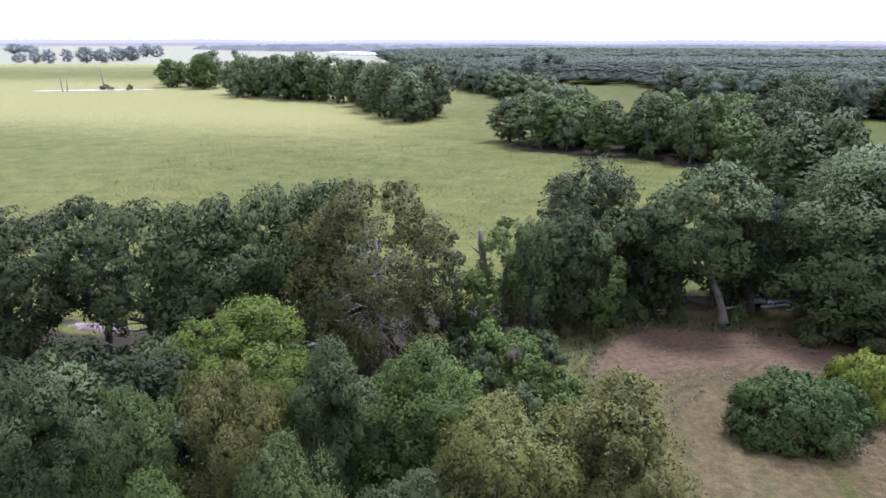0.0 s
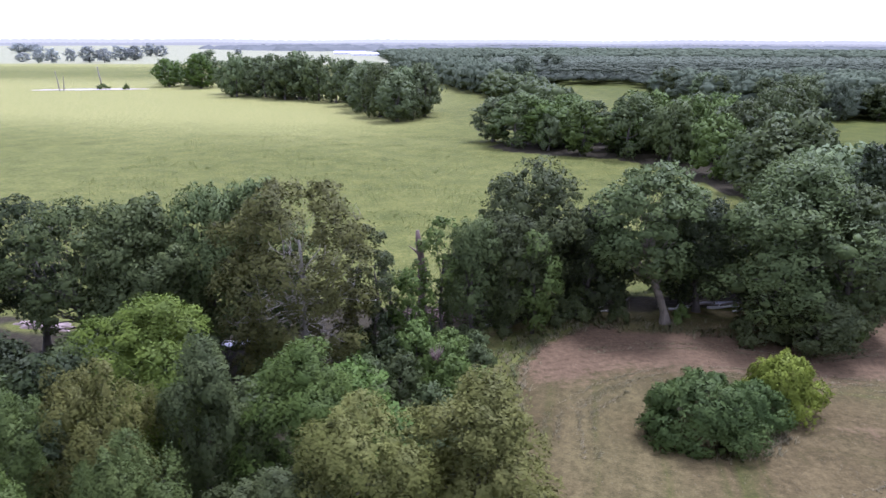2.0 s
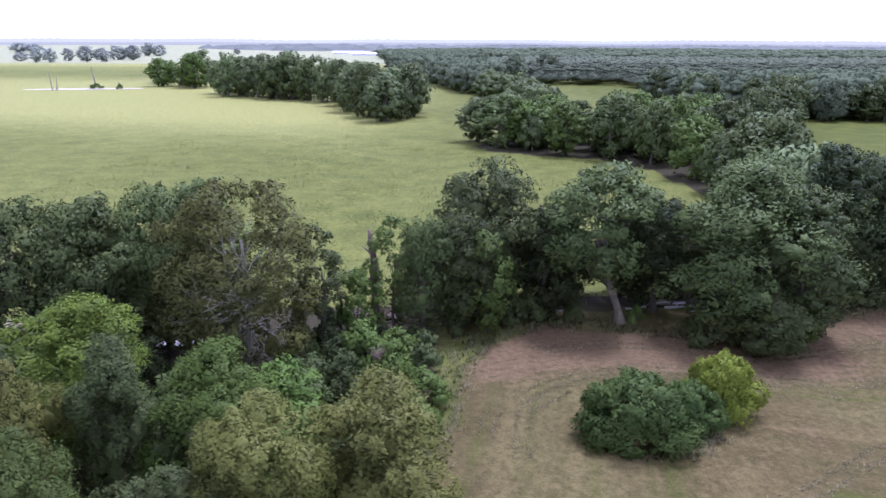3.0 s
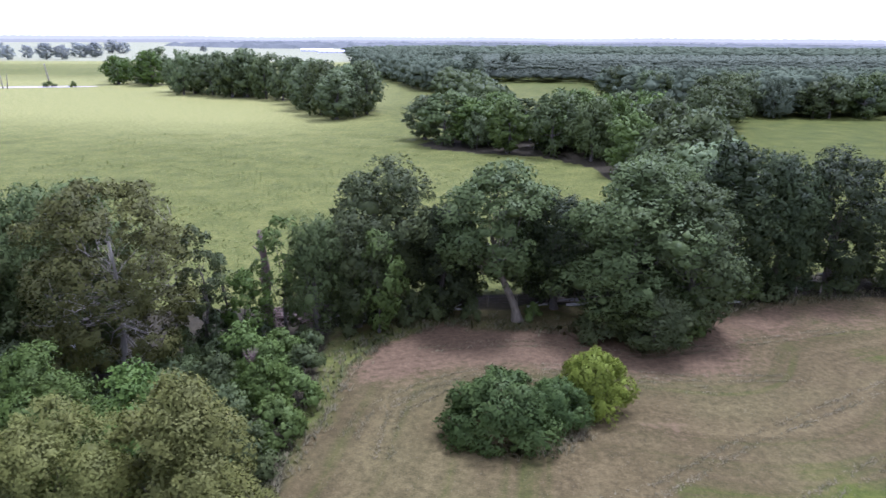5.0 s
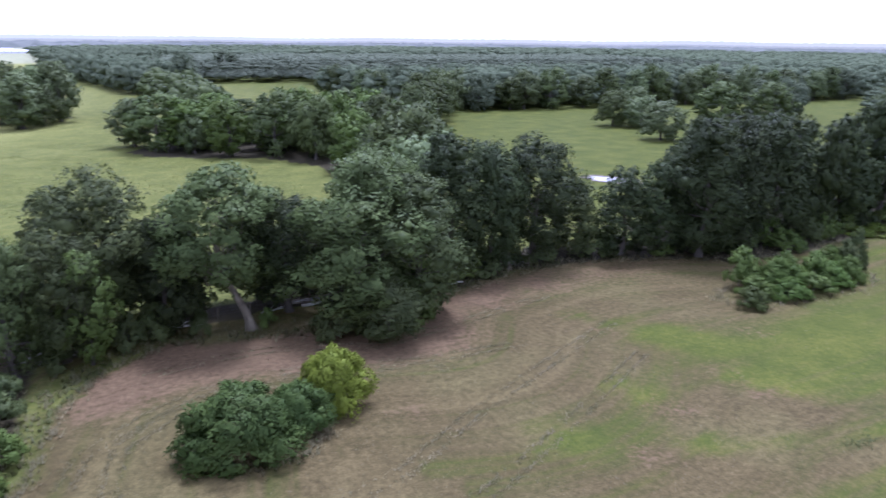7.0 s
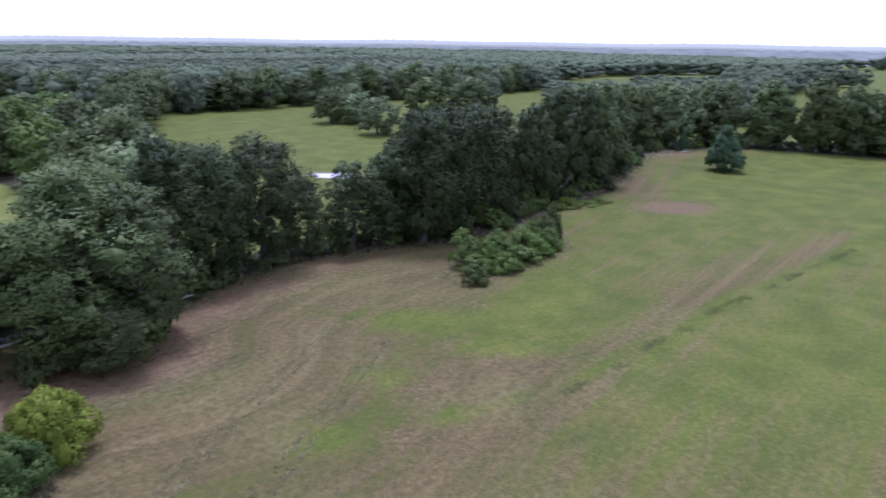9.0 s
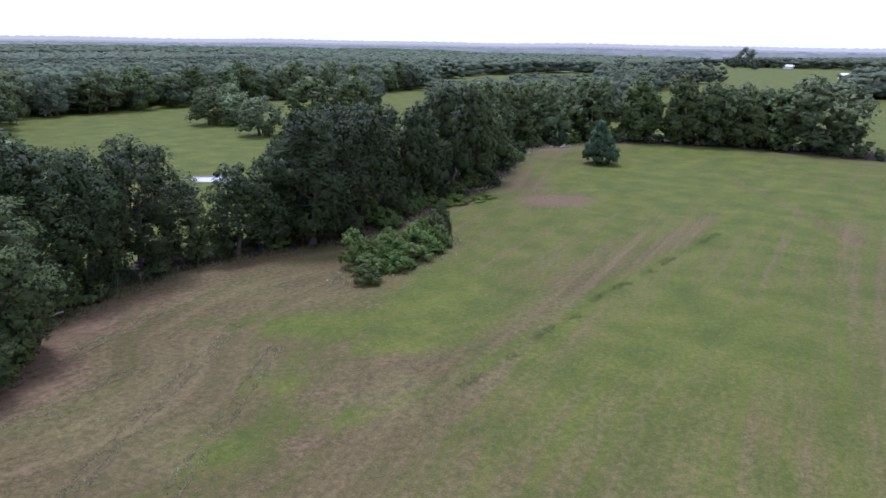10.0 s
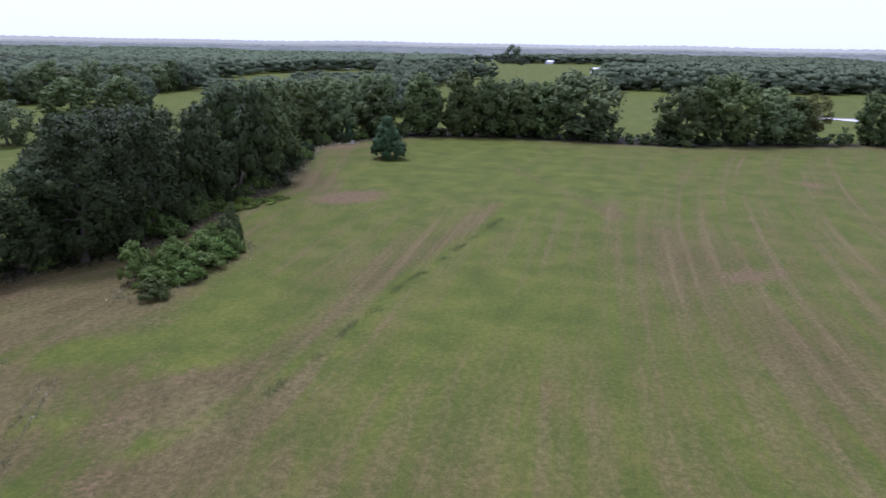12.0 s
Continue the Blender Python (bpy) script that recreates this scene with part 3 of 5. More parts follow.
dry = np.where(margin, np.where(gx < 22, 0.5, 0.75), dry) - 0.15 * blob(gx, gy, 11, 50, 3.5, 14)
wooded = inside(gx, gy, CREEK_WOOD) | inside(gx, gy, BACK_STRIP) | inside(gx, gy, NEAR_WOOD) | ((gx > 180) & ~mown & (gx < 275) & (gy > -100) & (gy < 112) & (edge_d < 22)) | (~mown & (edge_d < 20) & (gx > 95) & (gx < 230))
litter = np.where(wooded, 0.85, np.where(margin & (edge_d > 0.8) & (gx > 44), 0.8, 0.0)) * (1 - np.clip(1.3 * blob(gx, gy, -37.5, 71.2, 5, 2.0), 0, 1))
for key, values in (("dry", dry), ("bare", bare), ("pale", pale), ("litter", litter), ("row_u", edge_d), ("row_v", edge_s), ("lane", lane), ("lane_u", lane_u), ("lane_v", gx)):
    ground_me.attributes.new(key, "FLOAT", "POINT").data.foreach_set("value", values.astype(np.float32))
ground = part("ground", ground_me, GROUND)
tagged(ground, "mown field and green pasture with straw-brown patches and bare soil", "ground", kind="structure")


# ---------------------------------------------------------------- tree forms
form("broad_oak", 1, 16, 6.2, 2.2, 24, 22000, 0.28, 0.42, "oak", puffs=10, uneven=0.48, count=16, flat=0.72, puff=0.44, heart=0.34, solid=1)
form("tall_oak", 2, 18, 5.4, 1.0, 30, 23000, 0.28, 0.40, "full", puffs=9, uneven=0.5, flat=0.85, puff=0.44, heart=0.34, solid=1)
form("round_oak", 3, 15, 6.4, 1.4, 24, 22000, 0.28, 0.40, "oak", puffs=10, uneven=0.48, count=14, flat=0.72, puff=0.44, heart=0.34, solid=1)
form("far_oak", 28, 18, 6.4, 0.6, 28, 9500, 0.42, 0.40, "full", puffs=9, uneven=0.48, count=8, flat=0.8, puff=0.44, solid=1, heart=0.3)
form("open_oak", 4, 17, 6.0, 4.6, 26, 13500, 0.27, 0.36, "oak", count=34, uneven=0.5, puffs=9, puff=0.34, pad=(0.22, 0.36), solid=1, openness=0.15, flat=0.62, twigs=2, heart=0.34)
form("slim_tree", 5, 11, 4.4, 0.8, 16, 6200, 0.34, 0.18, "tall", count=10, puffs=10, solid=1, heart=0.34)
form("airy_tree", 20, 14, 3.2, 5.0, 14, 3600, 0.30, 0.17, count=16, puffs=8, uneven=0.5, puff=0.42, solid=0, pad=(0.24, 0.38), twigs=2)
form("thicket_tree", 6, 14, 5.0, 1.5, 24, 54000, 0.155, 0.26, puffs=9, puff=0.46, pad=(0.24, 0.40), flat=0.9, uneven=0.6, loose=0.6, stray=0.2, solid=1, heart=0.3)
form("thicket_round", 7, 14, 5.2, 2.0, 24, 54000, 0.155, 0.26, "oak", puffs=9, puff=0.46, pad=(0.24, 0.40), flat=0.9, uneven=0.6, loose=0.6, stray=0.2, solid=1, heart=0.3)
form("feathery", 8, 15, 5.0, 2.0, 26, 54000, 0.155, 0.26, "tall", puffs=9, puff=0.46, pad=(0.24, 0.40), flat=1.05, uneven=0.6, loose=0.6, stray=0.35, droop=0.3, solid=1, heart=0.3)
form("filler_tree", 9, 11, 4.4, 0.8, 18, 5200, 0.38, 0.2, puffs=7, flat=0.85, stray=0.2, solid=1, puff=0.46, heart=0.34)
form("withered_oak", 10, 18, 6.6, 1.0, 50, 42000, 0.24, 0.22, "oak", count=44, spare=0.06, gnarl=1.8, fork=0.72, puffs=10, puff=0.38, solid=0, uneven=0.4, flat=0.55, pad=(0.2, 0.32), twigs=5, stray=0.35)
form("leaning_oak", 14, 17, 5.0, 5.0, 22, 15000, 0.33, 0.31, "oak", count=22, foot=(2.0, -0.6), fork=0.5, puffs=10, flat=0.68, twigs=1, puff=0.42, heart=0.34, solid=1)
form("end_oak", 26, 20, 9.0, 0.6, 28, 4600, 0.75, 0.45, "oak", puffs=9, uneven=0.42, count=5, flat=0.75, solid=1, heart=0.6)
form("end_tall", 27, 20, 7.0, 0.6, 28, 4600, 0.72, 0.42, "full", puffs=9, uneven=0.45, count=5, flat=0.85, solid=1, heart=0.6)
form("mid_round", 11, 15, 6.5, 0.5, 18, 2500, 0.68, 0.35, "oak", count=4, puffs=7, uneven=0.3, solid=1, flat=0.8, puff=0.46, heart=0.5)
form("mid_tall", 12, 17, 5.8, 0.5, 20, 2500, 0.68, 0.35, "tall", count=4, puffs=7, uneven=0.32, solid=1, flat=0.9, puff=0.46, heart=0.5)
form("mid_broad", 13, 14, 7.2, 0.5, 20, 2500, 0.68, 0.38, "oak", count=4, puffs=7, uneven=0.36, solid=1, flat=0.7, puff=0.46, heart=0.5)
form("far_round", 15, 15, 6.0, 0.8, 7, 70, 1.3, 0.35, count=1, solid=1, puffs=3, puff=0.5, pad=(0.4, 0.54), loose=0.3, up=0.5, heart=0.82)
form("far_tall", 16, 16, 5.2, 0.8, 7, 70, 1.3, 0.35, "tall", count=1, solid=1, puffs=3, puff=0.5, pad=(0.4, 0.54), loose=0.3, up=0.5, heart=0.82)
form("pine_far", 17, 13, 3.6, 0.5, 3, 24, 1.3, 0.2, "cone", count=1, solid=1, puffs=2, puff=0.55, pad=(0.5, 0.7), loose=0.25, up=0.5, heart=0.82)
form("distant", 18, 15, 6.5, 0.5, 5, 40, 1.7, 0.3, "tall", count=1, solid=1, puffs=3, puff=0.5, pad=(0.42, 0.6), loose=0.5, up=0.3, uneven=0.5, heart=0.75)
form("speck", 19, 15, 6.5, 0.5, 3, 10, 2.4, 0.3, "tall", count=1, solid=1, puffs=1, puff=0.6, pad=(0.5, 0.7), loose=0.5, up=0.3, uneven=0.5, heart=0.75)
form("shrub", 21, 4.5, 2.8, 0.1, 12, 3000, 0.27, 0.07, "mound", count=6, puffs=7, stray=0.25, solid=1, puff=0.46)
form("low_shrub", 24, 3.5, 2.8, 0.1, 10, 1500, 0.36, 0.06, "mound", count=3, puffs=8, solid=1, stray=0.2)
form("far_shrub", 25, 3.5, 2.8, 0.1, 7, 240, 0.6, 0.06, "mound", count=1, puffs=6, solid=1)
form("big_shrub", 22, 5.5, 4.6, 0.1, 34, 26000, 0.22, 0.10, "mound", count=8, puffs=8, uneven=0.5, puff=0.46, pad=(0.18, 0.30), stray=0.3, loose=0.7, solid=1, heart=0.3)
form("cedar_form", 23, 11, 4.6, 0.2, 48, 9000, 0.40, 0.25, "cone", count=6, puffs=7, uneven=0.15, pad=(0.24, 0.36), flat=1.0, puff=0.42, stray=0.3)

OAK = "dark green broadleaf tree in the hedgerow row"

# the thicket below the camera
for spec in (
    ("feathery", -12.9, 42.5, 14.2, 5.6, "locust", "bright yellow-green locust tree in the thicket"),
    ("thicket_round", -10.2, 30.5, 15.0, 3.2, "olive", "olive-yellow broadleaf tree in the thicket"),
    ("thicket_tree", -5.8, 33.2, 15.0, 3.3, "hickory", "grey-green broadleaf tree in the thicket"),
    ("feathery", -0.8, 34.6, 14.0, 4.6, "elm", "bright green elm with fine leaves in the thicket"),
    ("thicket_round", 3.0, 29.6, 13.4, 4.2, "olive", "olive-green hickory tree at the thicket edge"),
    ("thicket_tree", 9.0, 30.4, 14.0, 5.0, "olive", "olive-yellow hickory tree at the thicket edge"),
    ("feathery", -15.2, 30.2, 14.6, 2.9, "grey", "pale grey-green tree in the thicket"),
    ("thicket_round", -6.6, 25.8, 14.0, 2.9, "grey", "pale grey-green tree in the thicket"),
    ("thicket_tree", -21.0, 32.0, 14.4, 3.8, "hickory", "dark grey-green tree in the thicket"),
    ("thicket_tree", -12.0, 24.5, 13.2, 3.2, "elm", "fresh green tree in the thicket"),
    ("thicket_round", -1.0, 27.0, 11.0, 3.8, "hickory", "dark green tree in the thicket"),
):
    plant(*spec[:6], spec[6], group="thicket trees")
for x, y, h, r, leaf in ((-19, 42, 10, 4.2, "shaded_oak"), (-16, 36, 9, 4, "shaded_oak"), (-24, 39, 11, 4.4, "hickory"), (-5, 40, 9, 4, "hickory"), (3, 38, 8, 3.6, "elm"), (-29, 34, 12, 4.5, "brown"), (-20, 47, 9, 4, "hickory"), (-25, 54, 6.4, 3.6, "hickory"), (-31, 52, 7.0, 4.0, "shaded_oak"), (-19, 54, 5.5, 3.2, "shaded_oak"), (-40, 57, 4.6, 3.4, "hickory"), (-14, 50, 8, 3.6, "shaded_oak"), (-27, 47, 9, 4.2, "shaded_oak"), (-34, 43, 11, 4.5, "hickory"), (-36, 50, 6.5, 4.0, "shaded_oak"), (0, 44, 8, 3.4, "elm"), (6, 36, 8, 3, "hickory")):
    plant("filler_tree", x, y, h, r, leaf, "low dark green tree in the thicket", group="thicket trees")

# the hedgerow along the creek
for x, y, h, r, leaf, shape in ((-28.2, 61.6, 16.2, 5.8, "oak", "open_oak"), (-20.5, 60.5, 17, 5.4, "oak", "tall_oak"), (-16.0, 63.5, 17, 5.2, "oak", "round_oak"), (-11.6, 64, 17.8, 5.2, "oak", "tall_oak"), (-39.5, 60, 16, 5.8, "hickory", "broad_oak"), (-33.8, 64.5, 16, 5.4, "shaded_oak", "open_oak"), (-24.4, 63.5, 15.4, 4.8, "oak", "round_oak"), (-45.5, 62, 16, 5.5, "oak", "broad_oak"), (-54, 61, 16, 5.5, "hickory", "tall_oak"), (-63, 62, 16, 5.5, "oak", "broad_oak"), (13.2, 69.5, 12.6, 4.4, "hickory", "broad_oak"), (16.2, 74, 16.8, 6.3, "hickory", "broad_oak"), (22.3, 73, 12.6, 4.4, "shaded_oak", "round_oak")):
    plant(shape, x, y, h, r, leaf, OAK, group="hedgerow trees")
for x, y, h, r, leaf, shape in ((35.2, 75, 13.4, 4.8, "shaded_oak", "broad_oak"), (42.0, 68.5, 18.6, 7.4, "oak", "tall_oak"), (47.8, 69, 16.6, 6.0, "hickory", "tall_oak"), (47, 79, 17.5, 6.2, "oak", "broad_oak"), (57, 81, 19.3, 6.2, "shaded_oak", "tall_oak"), (64, 82.5, 17.4, 6.0, "shaded_oak", "round_oak"), (71.5, 83, 17.4, 6.8, "shaded_oak", "broad_oak"), (79, 84, 10.6, 4.4, "hickory", "far_oak"), (85, 81, 13.2, 5.2, "shaded_oak", "far_oak"), (91, 80, 13.8, 5.2, "shaded_oak", "far_oak")):
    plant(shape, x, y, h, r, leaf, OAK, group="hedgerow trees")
for x, y, h, r, leaf, shape in ((95.5, 76.5, 20.6, 6.2, "shaded_oak", "tall_oak"), (103, 78, 20.6, 6.4, "shaded_oak", "far_oak"), (111, 78, 20, 6.4, "shaded_oak", "far_oak"), (121, 80, 19, 5.6, "shaded_oak", "end_oak"), (131, 82, 19, 5.8, "shaded_oak", "end_tall"), (143, 83, 22, 6.8, "shaded_oak", "end_oak"), (155, 85, 21, 6.4, "hickory", "end_oak"), (167, 90, 21, 6.2, "hickory", "end_tall"), (179, 95, 19, 6.2, "hickory", "end_oak"), (105, 88, 19, 6, "shaded_oak", "end_oak"), (123, 92, 19, 6, "shaded_oak", "end_oak")):
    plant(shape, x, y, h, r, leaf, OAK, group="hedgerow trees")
plant("withered_oak", -6.2, 56.8, 18.4, 7.0, "brown", "half-dead oak with bare grey limbs and sparse browning leaves", group="hedgerow trees", bark=DEAD_WOOD)
plant("leaning_oak", 28.0, 71.6, 17.2, 6.2, "oak", "oak with a pale leaning trunk at the field edge", group="hedgerow trees", bark=PALE_BARK, turn=0)
plant("airy_tree", -0.2, 61, 13.8, 2.8, "hickory", "slender tree with sparse foliage in the hedgerow", group="hedgerow trees")
plant("airy_tree", 0.9, 64, 10.2, 2.2, "hickory", "slender tree with sparse foliage in the hedgerow", group="hedgerow trees")
plant("airy_tree", 6.3, 67, 13.2, 3.0, "ash", "slender fresh green tree beside a dead snag", group="hedgerow trees")
plant("round_oak", 9.4, 67.4, 12.6, 3.6, "oak", "slender fresh green tree in the hedgerow", group="hedgerow trees")
plant("slim_tree", 3.1, 64, 8.2, 2.7, "elm", "bushy young tree below a dead snag", group="hedgerow trees")
plant("slim_tree", 15.6, 67.6, 11.0, 3.3, "ash", "light green young tree in front of dark oaks", group="hedgerow trees")
for x, y, h, r in ((9, 76, 6, 3.2), (15, 79, 8, 3.6), (21, 79, 9, 4), (26.5, 79.5, 7, 3.4), (23.6, 77.4, 6, 3.0), (32.5, 80, 10, 4.2), (38, 81, 11, 4.4), (43, 82, 11, 4.6), (51, 84, 12, 5), (12, 73.5, 4, 2.6), (34, 77.5, 5, 2.4)):
    plant("filler_tree", x, y, h, r, "oak", "low dark tree on the creek bank behind the hedgerow", group="hedgerow trees")
plant("round_oak", 43.0, 63.8, 6.4, 4.2, "hickory", "dark green undergrowth at the foot of a large tree", "bush", "bush")

# trees round the creek meadow and along the pasture
rng = np.random.default_rng(5)


def scatter(poly, spacing, seed, jitter=0.45):
    r = np.random.default_rng(seed)
    p = np.asarray(poly, float)
    lo, hi = p.min(0), p.max(0)
    a = np.array([(x + (spacing / 2 if j % 2 else 0), y) for j, y in enumerate(np.arange(lo[1], hi[1], spacing * 0.87)) for x in np.arange(lo[0], hi[0], spacing)])
    a += r.uniform(-jitter, jitter, a.shape) * spacing
    return a[inside(a[:, 0], a[:, 1], poly)]


MID = ("mid_round", "mid_tall", "mid_broad")


def grove(points, low, high, leaves, label, group, seed=1, r0=5.2):
    r = np.random.default_rng(seed)
    for x, y in points:
        h = r.uniform(low, high)
        plant(MID[r.integers(3)], float(x), float(y), h, r0 * r.uniform(0.85, 1.25), leaves[r.integers(len(leaves))], label, group=group)


CREEK_FRONT = ((26.2, 207.4, 15.7, 8.4), (34.5, 199.5, 10.5, 4.0), (42.4, 191.8, 14.9, 6.4), (54.5, 187.7, 17.0, 7.0), (62.7, 178.8, 16.0, 6.4), (19.8, 217.3, 14.0, 6.6), (68.0, 160.0, 14.2, 6.6), (69.0, 143.0, 13.0, 6.2))
for n, (x, y, h, r) in enumerate(CREEK_FRONT):
    plant(("mid_round", "mid_broad", "mid_tall")[n % 3], x, y, h, r, ("oak", "hazed_mid", "ash", "hickory")[n % 4], "rounded green tree at the edge of the creek wood", group="creek wood trees")
inner_wood = scatter(CREEK_WOOD, 10, 3)
inner_wood = inner_wood[np.min(np.hypot(inner_wood[:, None, 0] - np.array(CREEK_FRONT)[:, 0], inner_wood[:, None, 1] - np.array(CREEK_FRONT)[:, 1]), 1) > 7]
grove(inner_wood, 11.0, 17.0, ("oak", "ash", "hazed_mid", "hickory", "elm"), "green broadleaf tree in the creek wood", "creek wood trees", 4, 7.2)
plant("mid_broad", 70, 128, 18.5, 9.0, "hickory", "tall rounded tree in the creek wood", group="creek wood trees")
COPSE = [(-3, 280), (-12, 272), (-24, 279), (-38, 316), (-52, 343), (-72, 356), (-98, 372), (-124, 400), (-110, 420), (-70, 385), (-40, 365), (-18, 330), (-4, 310)]
COPSE_FRONT = ((-119.2, 406.3, 18.6, 7.1), (-107.4, 394.8, 20.7, 8.1), (-93.8, 383.7, 22.4, 8.5), (-80.3, 369.2, 21.9, 7.0), (-72.5, 370.0, 25.2, 8.8), (-61.3, 362.9, 22.1, 6.9), (-51.0, 353.1, 21.3, 6.1), (-41.5, 335.4, 21.8, 6.4), (-31.2, 306.9, 20.7, 6.6), (-22.3, 286.9, 20.5, 6.6), (-14.2, 271.3, 19.0, 6.9), (-8.7, 278.3, 13.6, 4.4))
for n, (x, y, h, r) in enumerate(COPSE_FRONT):
    plant(("mid_broad", "mid_round", "mid_tall")[n * 5 % 3], x, y, h, r * 1.28, ("hazed_mid", "oak", "hazed_mid", "hickory")[n % 4], "rounded green tree of a copse standing in pasture", group="copse trees")
back = scatter(COPSE, 12, 7)
back = back[np.min(np.hypot(back[:, None, 0] - np.array(COPSE_FRONT)[:, 0], back[:, None, 1] - np.array(COPSE_FRONT)[:, 1]), 1) > 9]
grove(back, 18, 23, ("hazed_mid", "oak", "hazed_mid"), "rounded green tree of a copse standing in pasture", "copse trees", 8, 7.6)
for x, y, h, r, leaf in ((-190.6, 497.0, 16.6, 9.6, "hazed_mid"), (-170.9, 478.1, 10.6, 6.2, "hazed_mid"), (-153.3, 463.6, 23.1, 10.9, "hazed_mid"), (-163, 472, 12, 6, "hazed_mid")):
    plant("mid_round", x, y, h, r, leaf, "rounded tree standing at the end of a copse in pasture", group="copse trees")
END_ROW = ((246, 66, 21.6, 6.4, "end_tall"), (250, 57, 19.5, 6.6, "end_oak"), (251, 48, 17.5, 6, "end_tall"), (259, 29.5, 21.6, 11.6, "end_oak"), (256, 40, 18, 6.5, "end_tall"), (258, -3.5, 18.2, 8, "end_oak"), (264, -16.5, 21.8, 9, "end_oak"), (269, -31, 18, 7, "end_tall"), (273, -38, 15, 6, "end_tall"), (279.5, -62, 17.4, 5.6, "end_oak"), (291, -80, 17, 8, "end_oak"), (257, 52, 19, 7, "end_oak"), (263, 61, 17, 7, "end_oak"), (262, 44, 17.5, 7, "end_oak"), (244, 79, 20.4, 7.2, "end_tall"), (226, 100, 18.8, 6.6, "end_oak"), (212, 107, 18.4, 6.4, "end_oak"), (236, 92, 18, 6, "end_tall"), (232, 110, 19, 7, "end_oak"), (244, 96, 20, 7, "end_oak"), (220, 118, 18, 7, "end_oak"), (200, 112, 19, 7, "end_tall"), (190, 104, 19, 6, "end_tall"), (206, 118, 18, 7, "end_oak"))
for n, (x, y, h, r, shape) in enumerate(END_ROW):
    plant(shape, x, y, h, r * 1.18, ("oak", "hickory", "oak", "hazed_mid")[n % 4], "dark green tree in the hedgerow at the field end", group="field end trees")
plant("open_oak", 274, -44, 16, 5.5, "brown", "half-withered grey tree in the hedgerow at the field end", group="field end trees", bark=DEAD_WOOD)
grove([(300, 196), (312, 206), (326, 212), (338, 224), (352, 228), (366, 240), (318, 190), (344, 206), (380, 250), (390, 238)], 5.5, 7.5, ("wood", "hickory"), "low green scrub tree at the edge of a far meadow", "meadow trees", 15, 5.0)
grove([(182, 215), (189, 208), (174, 179), (196, 222)], 10.5, 13.5, ("hazed_mid", "oak"), "rounded dark tree standing in a meadow", "meadow trees", 13, 6.2)
grove([(214, 196), (228, 186), (240, 200), (262, 208), (276, 222), (118, 238), (127, 252), (135, 268), (108, 226)], 13, 18, ("hickory", "oak", "wood"), "rounded green tree beside a meadow", "meadow trees", 14, 8)

# taller trees on the edge of the forest behind the meadow
FOREST_EDGE = np.array([(116, 374), (126, 330), (149, 283), (220, 279), (300, 276), (392, 275)], float)
er = np.random.default_rng(19)
edge_spots, left = [], 0.0
for a, b in zip(FOREST_EDGE[:-1], FOREST_EDGE[1:]):
    length = float(np.linalg.norm(b - a))
    while left < length:
        edge_spots.append(a + (b - a) * left / length + er.normal(size=2) * 1.6)
        left += er.uniform(9, 16)
    left -= length
grove(edge_spots, 14, 19.5, ("oak", "hickory", "hazed_mid", "wood"), "tall rounded tree on the edge of a forest", "forest edge trees", 20, 7.2)

# lone plants of the mown field
plant("cedar_form", 194.2, 71.3, 11.2, 5.3, "cedar", "dark green cedar with a twin top in the mown field", "tree", "cedar_tree")
plant("big_shrub", 26.2, 47.8, 5.0, 4.7, "sumac", "dense dark green sumac bush on the mown field", "bush", "bush")
plant("big_shrub", 30.8, 49.2, 3.7, 3.0, "sumac", "dense dark green sumac bush on the mown field", "bush", "bush")
plant("big_shrub", 34.4, 51.9, 5.0, 3.3, "yellow", "yellow-green round bush beside a dark bush", "bush", "bush")

plant("cedar_form", 219.9, 94.6, 5.8, 1.9, "cedar", "small dark cedar beside dead branches at the field end", "tree", "cedar_tree")
for x, y, h, r in ((132.6, 74.4, 1.0, 2.6), (136.4, 73.2, 0.8, 2.4), (140.2, 72.4, 0.7, 2.2), (128.8, 75.4, 1.2, 2.4), (134.0, 77.0, 1.4, 2.6)):
    plant("low_shrub", x, y, h, r, "locust", "bright green weeds at the field edge", "bush", "bush", "edge weeds")

# ---------------------------------------------------------------- far woods, one sheet of crowns each


CLEARINGS = ([(302, 157), (652, 351), (687, 278), (318, 124)], [(282, 188), (509, 352), (547, 293), (302, 157)])


def far_wood(name, poly, spacing, seed, leaf, label, low=13, high=18, forms=("far_round", "far_tall"), cleared=True):
    """A wood too dense to count: lumpy crowns on short stems, joined."""
    r = np.random.default_rng(seed)
    parts = []
    for f in forms:
        me = FORMS[f][0]
        v = np.empty(len(me.vertices) * 3)
        me.vertices.foreach_get("co", v)
        me.calc_loop_triangles()
        t = np.empty(len(me.loop_triangles) * 3, int)
        me.loop_triangles.foreach_get("vertices", t)
        parts.append((v.reshape(-1, 3), t.reshape(-1, 3), FORMS[f][2], FORMS[f][3], FORMS[f][4]))
    soup = Soup()
    for x, y in scatter(poly, spacing, seed):
        if cleared and any(inside(x, y, field) for field in CLEARINGS):
            continue
        v, t, h0, r0, shade = parts[r.integers(len(parts))]
        a, h, rad = r.random() * 6.3, r.uniform(low, high), spacing * r.uniform(0.62, 0.9)
        turn = np.array([[math.cos(a), math.sin(a), 0], [-math.sin(a), math.cos(a), 0], [0, 0, 1]])
        soup.add(v @ turn * (rad / r0, rad / r0, h / h0) + (x, y, 0), t=t, shade=shade @ turn)
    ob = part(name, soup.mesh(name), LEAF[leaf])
    return tagged(ob, label, "forest", kind="stuff")


